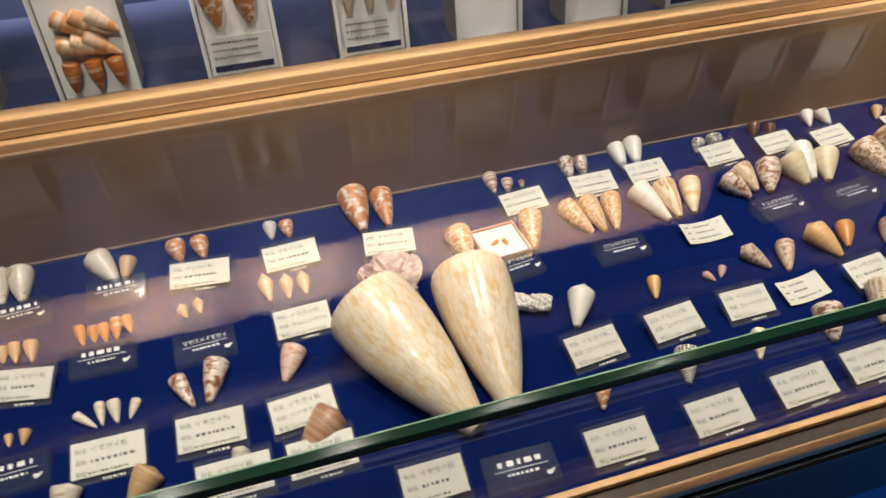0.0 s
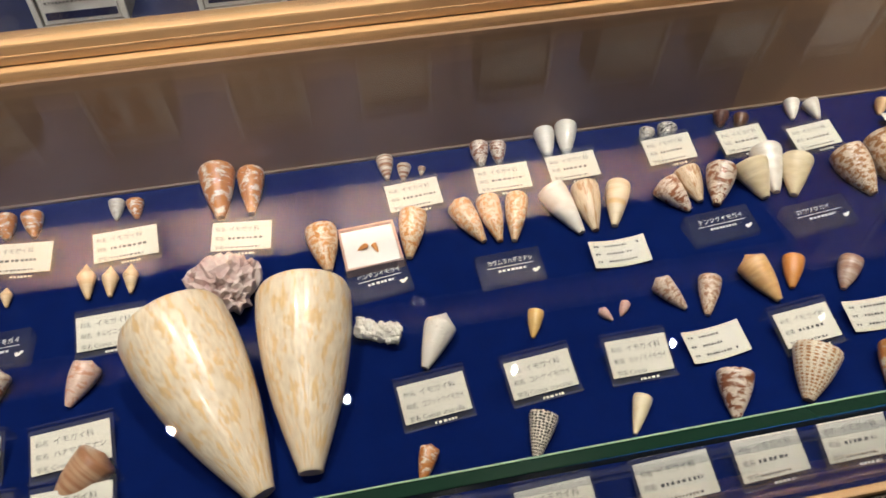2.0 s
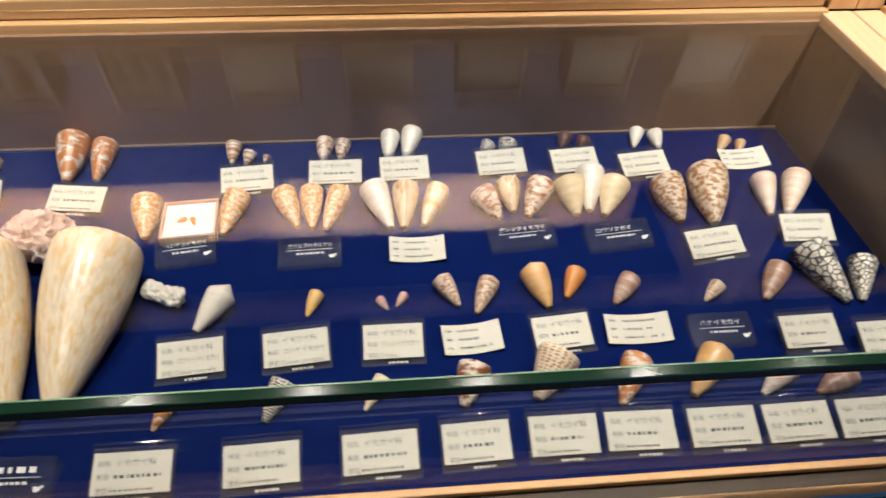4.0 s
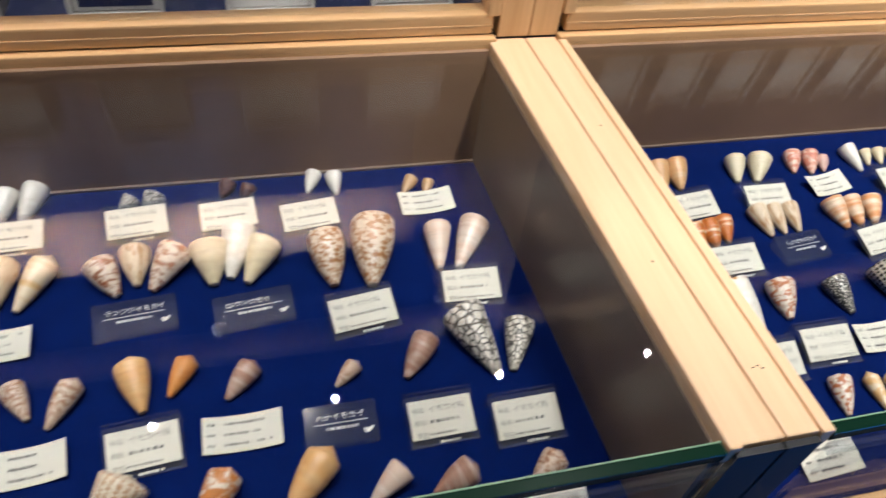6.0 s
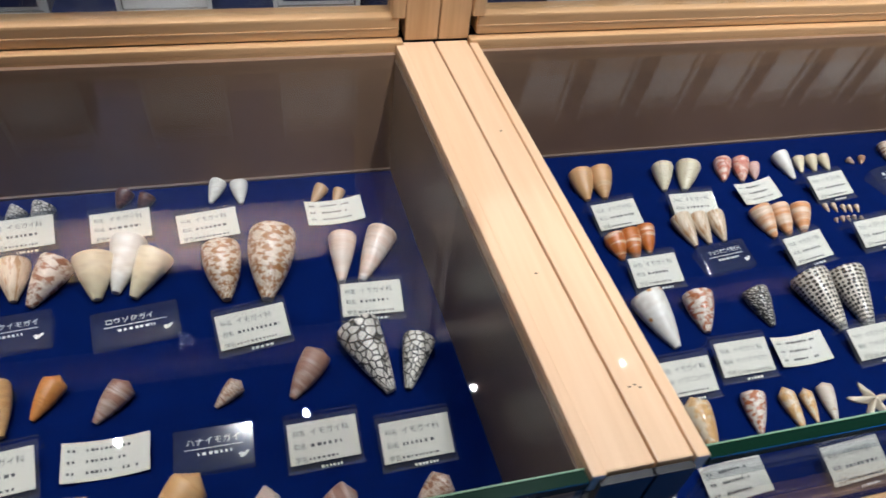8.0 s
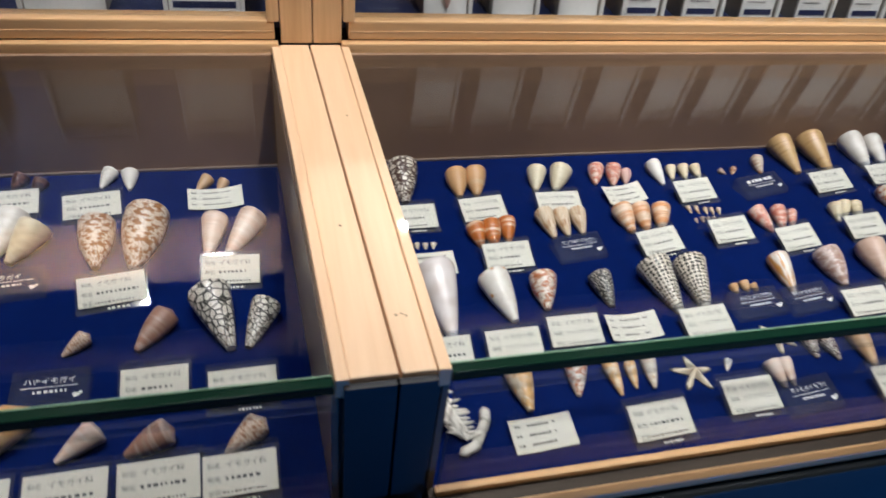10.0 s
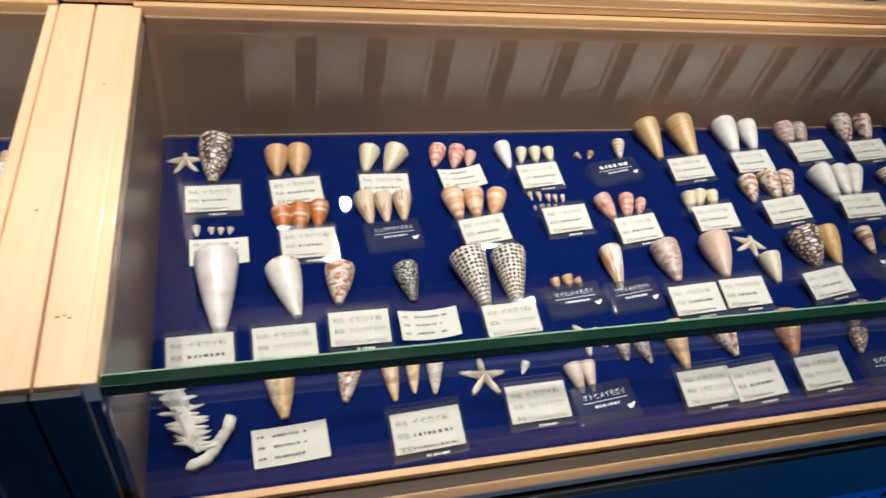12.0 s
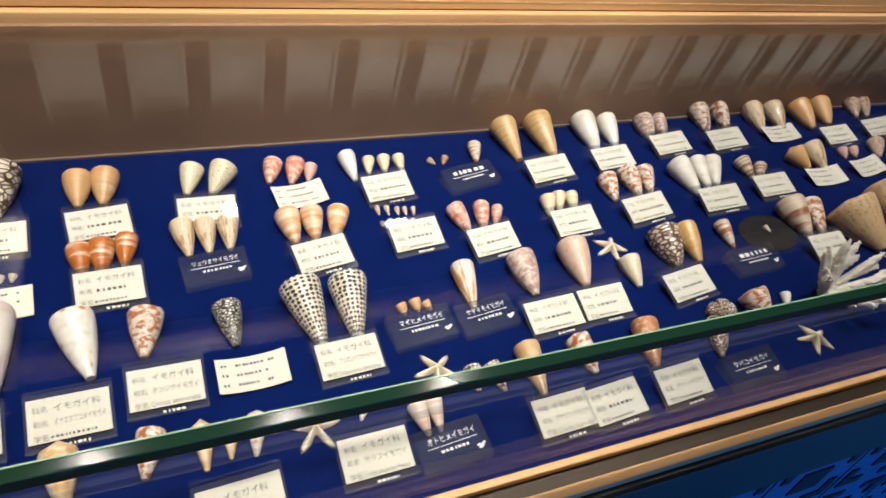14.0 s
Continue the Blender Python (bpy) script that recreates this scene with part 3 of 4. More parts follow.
# name: base, second colour, pattern, scale round and along, cut, label, spire, belly, knobs
KINDS = {
    "ivory": ((0.62, 0.55, 0.42), (0.72, 0.67, 0.56), "plain", (4, 6), 0.5, "small ivory cone shell", 0.12, 0.12, 0),
    "ivory_tan": ((0.66, 0.60, 0.50), (0.45, 0.28, 0.13), "blotch", (5, 6), 0.60, "ivory cone shell with tan clouding", 0.12, 0.12, 0),
    "tan": ((0.55, 0.34, 0.16), (0.62, 0.43, 0.25), "plain", (3, 9), 0.5, "plain tan cone shell", 0.10, 0.10, 0),
    "tan_band": ((0.62, 0.37, 0.17), (0.72, 0.54, 0.34), "band", (0.6, 7), 0.58, "tan cone shell with paler bands", 0.06, 0.16, 0),
    "tan_streak": ((0.70, 0.58, 0.42), (0.42, 0.23, 0.10), "blotch", (16, 2.5), 0.55, "cream cone shell with brown streaks", 0.12, 0.12, 0),
    "tan_dots": ((0.66, 0.47, 0.27), (0.22, 0.11, 0.05), "dots", (22, 22), 0.22, "large sandy cone shell with fine brown dots", 0.08, 0.10, 0),
    "orange": ((0.55, 0.20, 0.04), (0.64, 0.30, 0.09), "plain", (3, 8), 0.5, "glossy orange cone shell", 0.16, 0.12, 0),
    "orange_band": ((0.52, 0.16, 0.03), (0.75, 0.55, 0.38), "band", (1.5, 6), 0.60, "orange cone shell with a pale girdle", 0.06, 0.18, 0),
    "orange_blotch": ((0.52, 0.20, 0.05), (0.76, 0.68, 0.58), "blotch", (7, 8), 0.54, "orange cone shell with white blotches", 0.12, 0.12, 12),
    "orange_net": ((0.70, 0.56, 0.40), (0.56, 0.24, 0.06), "blotch", (17, 13), 0.51, "cream cone shell netted with orange", 0.14, 0.16, 0),
    "brown_blotch": ((0.70, 0.61, 0.52), (0.24, 0.08, 0.03), "blotch", (7, 8), 0.52, "white cone shell with brown blotches", 0.10, 0.12, 12),
    "brown_band": ((0.68, 0.58, 0.46), (0.30, 0.12, 0.05), "band", (1.2, 9), 0.53, "cream cone shell with brown bands", 0.12, 0.10, 0),
    "brown_fleck": ((0.62, 0.50, 0.40), (0.32, 0.16, 0.09), "blotch", (12, 14), 0.53, "pale cone shell flecked with brown", 0.14, 0.12, 0),
    "rust": ((0.40, 0.20, 0.11), (0.55, 0.36, 0.23), "band", (0.8, 9), 0.52, "rust brown cone shell with fine bands", 0.10, 0.14, 0),
    "rust_blotch": ((0.76, 0.69, 0.60), (0.42, 0.13, 0.04), "blotch", (9, 9), 0.52, "white cone shell with rust blotches", 0.10, 0.14, 0),
    "rust_fleck": ((0.46, 0.20, 0.08), (0.62, 0.42, 0.28), "blotch", (9, 9), 0.56, "rust cone shell with pale flecks", 0.10, 0.14, 0),
    "apricot": ((0.68, 0.38, 0.14), (0.72, 0.48, 0.24), "plain", (3, 7), 0.5, "apricot cone shell", 0.16, 0.14, 0),
    "apricot_blotch": ((0.68, 0.42, 0.17), (0.74, 0.62, 0.44), "blotch", (6, 6), 0.52, "apricot cone shell with cream clouding", 0.16, 0.12, 0),
    "ochre": ((0.58, 0.36, 0.12), (0.66, 0.46, 0.22), "blotch", (10, 8), 0.54, "ochre cone shell with fine lines", 0.10, 0.14, 0),
    "ochre_ribs": ((0.62, 0.42, 0.19), (0.46, 0.28, 0.11), "blotch", (2, 26), 0.57, "ochre cone shell with a toothed shoulder", 0.05, 0.03, 14),
    "yellow": ((0.66, 0.40, 0.12), (0.72, 0.50, 0.20), "plain", (3, 6), 0.5, "small yellow cone shell", 0.12, 0.14, 0),
    "cream": ((0.70, 0.60, 0.38), (0.76, 0.68, 0.50), "plain", (3, 4), 0.5, "smooth cream cone shell", 0.06, 0.06, 0),
    "cream_band": ((0.72, 0.62, 0.45), (0.62, 0.42, 0.20), "band", (0.8, 5), 0.55, "cream cone shell with an ochre band", 0.14, 0.12, 0),
    "cream_dots": ((0.72, 0.66, 0.48), (0.30, 0.16, 0.06), "dots", (12, 14), 0.20, "cream cone shell with fine brown dots", 0.08, 0.08, 0),
    "cream_pink": ((0.68, 0.52, 0.42), (0.72, 0.62, 0.54), "band", (0.6, 8), 0.5, "pinkish cream cone shell", 0.06, 0.06, 14),
    "cream_pink_fleck": ((0.66, 0.48, 0.38), (0.50, 0.30, 0.20), "blotch", (16, 10), 0.60, "pinkish cone shell with fine flecks", 0.12, 0.16, 0),
    "white": ((0.72, 0.70, 0.63), (0.80, 0.78, 0.73), "plain", (3, 5), 0.5, "plain white cone shell", 0.06, 0.10, 0),
    "white_fine": ((0.76, 0.73, 0.66), (0.34, 0.24, 0.16), "dots", (16, 15), 0.13, "white cone shell with minute dots", 0.22, 0.06, 0),
    "white_few": ((0.78, 0.76, 0.70), (0.55, 0.26, 0.06), "dots", (7, 5), 0.17, "white cone shell with a few orange dots", 0.06, 0.12, 0),
    "white_dots": ((0.78, 0.73, 0.62), (0.012, 0.010, 0.008), "dots", (20, 17), 0.40, "white cone shell with rows of black dots", 0.07, 0.06, 0),
    "grey_white": ((0.60, 0.58, 0.54), (0.40, 0.36, 0.32), "blotch", (6, 7), 0.58, "grey white cone shell", 0.12, 0.12, 10),
    "porcelain": ((0.76, 0.70, 0.68), (0.79, 0.74, 0.72), "plain", (2, 3), 0.5, "large porcelain white cone shell", 0.05, 0.08, 0),
    "giant": ((0.80, 0.70, 0.54), (0.76, 0.54, 0.28), "blotch", (38, 9), 0.54, "giant cream cone shell with tan mottling", 0.05, 0.16, 0),
    "spindle": ((0.70, 0.54, 0.34), (0.62, 0.44, 0.25), "band", (1, 14), 0.52, "slender cream spindle-shaped cone shell", 0.34, 0.04, 0),
    "pink": ((0.58, 0.34, 0.30), (0.66, 0.46, 0.40), "plain", (3, 5), 0.5, "small pink cone shell", 0.18, 0.18, 0),
    "pink_blotch": ((0.70, 0.52, 0.44), (0.58, 0.28, 0.18), "blotch", (7, 8), 0.56, "pinkish cone shell with rusty flecks", 0.12, 0.14, 0),
    "red_pink": ((0.62, 0.22, 0.15), (0.76, 0.55, 0.46), "blotch", (5, 6), 0.50, "red and pink cone shell", 0.08, 0.18, 0),
    "salmon_band": ((0.68, 0.32, 0.13), (0.76, 0.58, 0.42), "band", (0.8, 7), 0.50, "salmon cone shell with pale bands", 0.08, 0.14, 0),
    "violet": ((0.34, 0.19, 0.14), (0.52, 0.40, 0.34), "band", (1.2, 6), 0.55, "dusky violet brown cone shell", 0.12, 0.16, 0),
    "violet_fleck": ((0.40, 0.25, 0.20), (0.66, 0.55, 0.50), "blotch", (9, 10), 0.50, "violet brown mottled cone shell", 0.12, 0.18, 0),
    "dark": ((0.07, 0.025, 0.015), (0.16, 0.07, 0.04), "blotch", (5, 6), 0.52, "small dark brown cone shell", 0.12, 0.16, 8),
    "marble": ((0.76, 0.73, 0.66), (0.010, 0.009, 0.008), "net", (14, 11), 0.088, "black cone shell marbled with white scales", 0.06, 0.06, 12),
    "marble_brown": ((0.76, 0.70, 0.60), (0.06, 0.025, 0.012), "net", (13, 12), 0.12, "dark brown cone shell with white scales", 0.06, 0.14, 12),
    "black_net": ((0.70, 0.69, 0.62), (0.012, 0.012, 0.012), "net", (22, 20), 0.17, "black cone shell with a fine white net", 0.06, 0.10, 0),
    "textile": ((0.72, 0.62, 0.50), (0.34, 0.15, 0.05), "blotch", (15, 15), 0.51, "large textile cone shell with brown netting", 0.12, 0.20, 0),
    "textile_dark": ((0.72, 0.65, 0.56), (0.09, 0.04, 0.02), "net", (13, 13), 0.15, "dark brown netted cone shell", 0.12, 0.20, 0),
    "rows": ((0.74, 0.66, 0.52), (0.40, 0.18, 0.06), "dots", (19, 18), 0.34, "cream cone shell with rows of brown squares", 0.08, 0.10, 12),
    "stripe": ((0.78, 0.74, 0.66), (0.58, 0.27, 0.06), "blotch", (9, 1.1), 0.50, "white cone shell with orange stripes", 0.06, 0.10, 0),
}
SHELLS = {}


def cone_shell(kind, x, y, yaw, length, width):
    """A cone shell lying on the felt, its shoulder at x, y and its tip towards yaw."""
    base, second, pattern, scale, cut, label, spire, belly, knobs = KINDS[kind]
    if kind not in SHELLS:
        relief = 0.12 if kind in ("porcelain", "white", "cream") else 0.3
        SHELLS[kind] = shell_mesh("cone_shell", shell_material(kind + "_shell", base, second, pattern, scale, cut, 0.28, relief), spire, belly, ribs=knobs)
    ob = tagged(new("cone_shell", SHELLS[kind]), label + " on navy felt", "seashell", "cone shells in the cases")
    length = max(length, width * 1.15)
    dip = math.degrees(math.asin(min(0.6, 0.38 * width / length)))
    turn = (x * 977 + y * 613) % 1.0 * 50 - 25
    ob.matrix_world = pose(x, y, TRAY + 0.475 * width * math.cos(radians(dip)), 0, dip, yaw) @ pose(0, 0, 0, turn) @ Matrix.Diagonal((length, width, width, 1))
    return ob


# ---- the shells, kind by kind: x, y, heading of the tip, length, width ----
for place in (
    (-0.984, -0.027, -60, 0.044, 0.027),
    (-1.053, -0.024, -84, 0.042, 0.026),
    (-1.076, -0.021, -76, 0.044, 0.026),
    (-0.971, -0.205, -82, 0.023, 0.009),
    (-0.960, -0.207, -81, 0.022, 0.011),
    (-0.942, -0.210, -111, 0.018, 0.009),
    (-0.985, -0.280, -105, 0.018, 0.022),
    (0.278, -0.303, -100, 0.031, 0.013),
):
    cone_shell("ivory_tan", *place)
for place in (
    (-0.955, -0.033, -100, 0.029, 0.017),
    (-1.047, -0.117, -81, 0.021, 0.012),
    (-1.033, -0.119, -84, 0.021, 0.013),
    (-1.057, -0.118, -82, 0.016, 0.012),
    (-1.024, -0.214, -99, 0.013, 0.010),
    (-1.037, -0.214, -84, 0.011, 0.007),
    (-0.927, -0.285, -135, 0.027, 0.025),
    (-0.068, -0.027, -127, 0.021, 0.014),
    (-0.053, -0.032, -116, 0.017, 0.012),
    (0.479, -0.294, -93, 0.046, 0.021),
):
    cone_shell("tan", *place)
for place in (
    (-0.995, -0.112, -77, 0.024, 0.010),
    (-0.983, -0.116, -83, 0.018, 0.010),
    (-0.974, -0.116, -81, 0.021, 0.011),
    (-0.955, -0.112, -75, 0.021, 0.010),
    (-0.266, -0.205, -118, 0.033, 0.018),
):
    cone_shell("orange", *place)
for place in (
    (-0.963, -0.112, -90, 0.022, 0.011),
    (0.178, -0.127, -86, 0.027, 0.019),
    (0.194, -0.125, -93, 0.031, 0.020),
    (0.212, -0.121, -99, 0.029, 0.018),
):
    cone_shell("orange_band", *place)
for place in (
    (-0.988, -0.211, -43, 0.024, 0.008),
    (-0.864, -0.284, -110, 0.025, 0.014),
    (0.107, -0.139, -87, 0.011, 0.007),
    (0.119, -0.141, -87, 0.007, 0.006),
    (0.127, -0.142, -95, 0.007, 0.006),
    (0.135, -0.142, -103, 0.007, 0.006),
):
    cone_shell("ivory", *place)
for place in (
    (-0.911, -0.200, -67, 0.035, 0.015),
    (-0.877, -0.195, -106, 0.040, 0.022),
    (-0.483, -0.013, -96, 0.030, 0.019),
    (-0.465, -0.015, -99, 0.026, 0.017),
    (-0.335, -0.103, -63, 0.037, 0.026),
    (-0.276, -0.096, -119, 0.045, 0.028),
    (-0.363, -0.297, -111, 0.036, 0.026),
    (0.868, -0.001, -103, 0.045, 0.026),
    (0.900, -0.001, -104, 0.045, 0.025),
):
    cone_shell("brown_blotch", *place)
for place in (
    (-0.793, -0.278, -142, 0.043, 0.030),
    (0.510, -0.047, -122, 0.011, 0.008),
):
    cone_shell("rust", *place)
for place in (
    (-0.911, -0.025, -78, 0.026, 0.021),
    (-0.888, -0.025, -81, 0.027, 0.019),
    (-0.801, -0.024, -84, 0.020, 0.016),
    (-0.727, -0.007, -88, 0.060, 0.034),
    (-0.697, -0.012, -92, 0.053, 0.026),
    (-0.582, -0.309, -114, 0.026, 0.014),
    (-0.240, -0.298, -120, 0.045, 0.024),
):
    cone_shell("orange_blotch", *place)
for place in (
    (-0.817, -0.021, -90, 0.021, 0.015),
):
    cone_shell("grey_white", *place)
for place in (
    (-0.830, -0.107, -83, 0.034, 0.015),
    (-0.811, -0.111, -88, 0.029, 0.014),
    (-0.795, -0.111, -88, 0.028, 0.013),
    (-0.906, -0.116, -70, 0.016, 0.011),
    (-0.892, -0.112, -83, 0.018, 0.010),
):
    cone_shell("spindle", *place)
for place in (
    (-0.813, -0.200, -116, 0.035, 0.022),
):
    cone_shell("pink_blotch", *place)
for place in (
    (-0.747, -0.194, -66, 0.149, 0.080),
    (-0.653, -0.181, -93, 0.140, 0.072),
):
    cone_shell("giant", *place)
for place in (
    (-0.639, -0.099, -86, 0.048, 0.028),
    (-0.559, -0.095, -104, 0.052, 0.025),
    (-0.519, -0.092, -70, 0.050, 0.023),
    (-0.493, -0.090, -88, 0.052, 0.022),
    (-0.466, -0.092, -107, 0.054, 0.021),
):
    cone_shell("orange_net", *place)
for place in (
    (-0.574, -0.013, -92, 0.027, 0.017),
    (-0.557, -0.025, -104, 0.018, 0.014),
    (-0.541, -0.028, -104, 0.009, 0.008),
    (0.547, -0.034, -104, 0.028, 0.015),
    (0.855, -0.103, -89, 0.031, 0.019),
    (0.877, -0.114, -127, 0.028, 0.015),
    (0.849, -0.185, -93, 0.050, 0.032),
    (0.752, -0.195, -98, 0.035, 0.016),
):
    cone_shell("brown_band", *place)
for place in (
    (-0.557, -0.216, -121, 0.046, 0.026),
):
    cone_shell("white_fine", *place)
for place in (
    (-0.483, -0.214, -111, 0.025, 0.013),
):
    cone_shell("yellow", *place)
for place in (
    (-0.502, -0.301, -116, 0.033, 0.021),
    (0.327, -0.203, -83, 0.058, 0.033),
    (0.364, -0.204, -95, 0.058, 0.032),
):
    cone_shell("white_dots", *place)
for place in (
    (-0.417, -0.007, -97, 0.037, 0.021),
    (-0.394, -0.004, -105, 0.040, 0.023),
    (-0.436, -0.092, -72, 0.053, 0.028),
    (-0.226, -0.080, -102, 0.051, 0.029),
    (-0.158, -0.010, -112, 0.024, 0.016),
    (-0.141, -0.014, -88, 0.023, 0.017),
    (0.409, -0.037, -88, 0.035, 0.018),
    (0.692, -0.009, -95, 0.055, 0.030),
    (0.724, -0.010, -100, 0.048, 0.025),
    (0.762, -0.101, -86, 0.049, 0.027),
    (0.792, -0.098, -100, 0.045, 0.022),
    (0.814, -0.099, -115, 0.047, 0.021),
    (0.753, -0.291, -115, 0.015, 0.010),
    (0.348, -0.312, -121, 0.011, 0.007),
):
    cone_shell("white", *place)
for place in (
    (-0.405, -0.093, -95, 0.053, 0.026),
    (-0.309, -0.091, -86, 0.038, 0.025),
    (0.252, -0.113, -85, 0.038, 0.020),
    (0.270, -0.113, -90, 0.036, 0.018),
    (0.288, -0.113, -94, 0.035, 0.018),
    (0.418, -0.110, -89, 0.011, 0.005),
    (0.427, -0.111, -92, 0.012, 0.005),
    (0.436, -0.114, -93, 0.010, 0.005),
    (0.443, -0.115, -94, 0.010, 0.005),
    (0.451, -0.116, -100, 0.010, 0.005),
    (0.952, -0.006, -104, 0.049, 0.027),
    (0.986, -0.007, -104, 0.049, 0.027),
    (0.971, -0.094, -94, 0.041, 0.027),
):
    cone_shell("tan_streak", *place)
for place in (
    (-0.374, -0.096, -113, 0.052, 0.023),
):
    cone_shell("cream_band", *place)
for place in (
    (-0.317, -0.024, -125, 0.020, 0.016),
    (-0.297, -0.024, -115, 0.021, 0.020),
    (-0.062, -0.196, -72, 0.060, 0.035),
    (-0.017, -0.211, -113, 0.044, 0.025),
):
    cone_shell("marble", *place)
for place in (
    (-0.235, -0.013, -116, 0.019, 0.016),
    (-0.217, -0.020, -119, 0.014, 0.015),
):
    cone_shell("dark", *place)
for place in (
    (-0.251, -0.097, -86, 0.033, 0.033),
    (-0.205, -0.099, -118, 0.042, 0.030),
    (-0.431, -0.300, -121, 0.029, 0.014),
    (0.430, -0.043, -103, 0.020, 0.013),
    (0.445, -0.043, -99, 0.020, 0.014),
    (0.460, -0.043, -92, 0.020, 0.013),
    (0.586, -0.129, -106, 0.023, 0.017),
    (0.601, -0.125, -112, 0.022, 0.015),
    (0.613, -0.127, -101, 0.024, 0.015),
):
    cone_shell("cream", *place)
for place in (
    (-0.433, -0.221, -56, 0.014, 0.008),
    (-0.412, -0.218, -127, 0.015, 0.008),
    (0.373, -0.047, -110, 0.023, 0.013),
    (1.027, -0.098, -105, 0.018, 0.013),
    (1.045, -0.099, -109, 0.017, 0.013),
):
    cone_shell("pink", *place)
for place in (
    (-0.381, -0.207, -63, 0.033, 0.018),
    (-0.341, -0.212, -116, 0.038, 0.019),
    (-0.149, -0.226, -139, 0.024, 0.014),
    (-0.025, -0.323, -142, 0.035, 0.020),
    (0.417, -0.130, -90, 0.006, 0.004),
    (0.425, -0.129, -98, 0.008, 0.005),
    (0.432, -0.129, -95, 0.008, 0.004),
    (0.439, -0.129, -95, 0.008, 0.004),
    (0.446, -0.131, -96, 0.007, 0.004),
    (0.491, -0.048, -44, 0.010, 0.007),
    (1.140, -0.004, -112, 0.034, 0.021),
    (1.165, -0.003, -119, 0.038, 0.019),
    (1.089, -0.094, -117, 0.031, 0.021),
):
    cone_shell("brown_fleck", *place)
for place in (
    (-0.299, -0.293, -125, 0.042, 0.034),
):
    cone_shell("rows", *place)
for place in (
    (-0.157, -0.099, -87, 0.055, 0.032),
    (-0.115, -0.092, -99, 0.070, 0.039),
):
    cone_shell("textile", *place)
for place in (
    (-0.059, -0.098, -99, 0.047, 0.025),
    (-0.025, -0.099, -120, 0.054, 0.028),
    (-0.129, -0.313, -145, 0.032, 0.020),
    (0.381, -0.321, -84, 0.025, 0.015),
    (0.394, -0.320, -94, 0.025, 0.013),
):
    cone_shell("cream_pink", *place)
for place in (
    (-0.092, -0.213, -127, 0.041, 0.022),
    (-0.222, -0.216, -130, 0.033, 0.019),
    (-0.084, -0.321, -159, 0.034, 0.021),
):
    cone_shell("violet", *place)
for place in (
    (-0.304, -0.204, -76, 0.044, 0.025),
    (-0.178, -0.297, -131, 0.050, 0.026),
    (1.029, -0.009, -94, 0.050, 0.031),
    (1.072, -0.005, -105, 0.049, 0.029),
    (0.937, -0.100, -69, 0.033, 0.026),
):
    cone_shell("apricot", *place)
for place in (
    (0.124, -0.031, -95, 0.053, 0.033),
    (0.432, -0.300, -93, 0.021, 0.013),
    (0.447, -0.301, -82, 0.025, 0.013),
):
    cone_shell("marble_brown", *place)
for place in (
    (0.125, -0.190, -89, 0.075, 0.036),
):
    cone_shell("porcelain", *place)
for place in (
    (0.179, -0.042, -93, 0.034, 0.024),
    (0.200, -0.041, -98, 0.035, 0.024),
    (0.401, -0.229, -82, 0.009, 0.009),
    (0.413, -0.227, -85, 0.011, 0.010),
    (0.421, -0.230, -67, 0.008, 0.008),
):
    cone_shell("tan_band", *place)
for place in (
    (0.174, -0.201, -79, 0.052, 0.029),
):
    cone_shell("white_few", *place)
for place in (
    (0.220, -0.205, -98, 0.038, 0.025),
    (0.666, -0.109, -97, 0.035, 0.021),
    (0.694, -0.103, -91, 0.040, 0.023),
    (0.718, -0.103, -106, 0.038, 0.020),
    (0.880, -0.187, -107, 0.047, 0.024),
    (0.710, -0.288, -82, 0.029, 0.027),
    (0.523, -0.296, -84, 0.035, 0.021),
    (0.216, -0.300, -103, 0.033, 0.018),
):
    cone_shell("rust_blotch", *place)
for place in (
    (0.166, -0.302, -87, 0.042, 0.022),
    (0.244, -0.303, -90, 0.035, 0.013),
    (0.261, -0.305, -96, 0.027, 0.010),
):
    cone_shell("apricot_blotch", *place)
for place in (
    (0.269, -0.042, -107, 0.032, 0.022),
    (0.296, -0.046, -120, 0.034, 0.026),
    (0.619, -0.224, -95, 0.032, 0.021),
):
    cone_shell("cream_dots", *place)
for place in (
    (0.273, -0.208, -86, 0.036, 0.022),
):
    cone_shell("black_net", *place)
for place in (
    (0.340, -0.039, -110, 0.028, 0.018),
    (0.360, -0.041, -110, 0.030, 0.018),
    (0.486, -0.128, -80, 0.034, 0.018),
    (0.514, -0.128, -105, 0.032, 0.016),
    (0.530, -0.132, -116, 0.024, 0.011),
):
    cone_shell("red_pink", *place)
for place in (
    (0.336, -0.114, -86, 0.036, 0.022),
    (0.357, -0.114, -94, 0.035, 0.021),
    (0.381, -0.116, -109, 0.034, 0.020),
):
    cone_shell("salmon_band", *place)
for place in (
    (0.589, -0.011, -90, 0.054, 0.031),
    (0.632, -0.008, -92, 0.062, 0.034),
):
    cone_shell("ochre_ribs", *place)
for place in (
    (0.463, -0.203, -96, 0.045, 0.021),
):
    cone_shell("stripe", *place)
for place in (
    (0.517, -0.203, -91, 0.046, 0.026),
    (0.775, -0.013, -97, 0.038, 0.024),
    (0.800, -0.010, -102, 0.038, 0.019),
):
    cone_shell("violet_fleck", *place)
for place in (
    (0.571, -0.199, -96, 0.051, 0.029),
):
    cone_shell("cream_pink_fleck", *place)
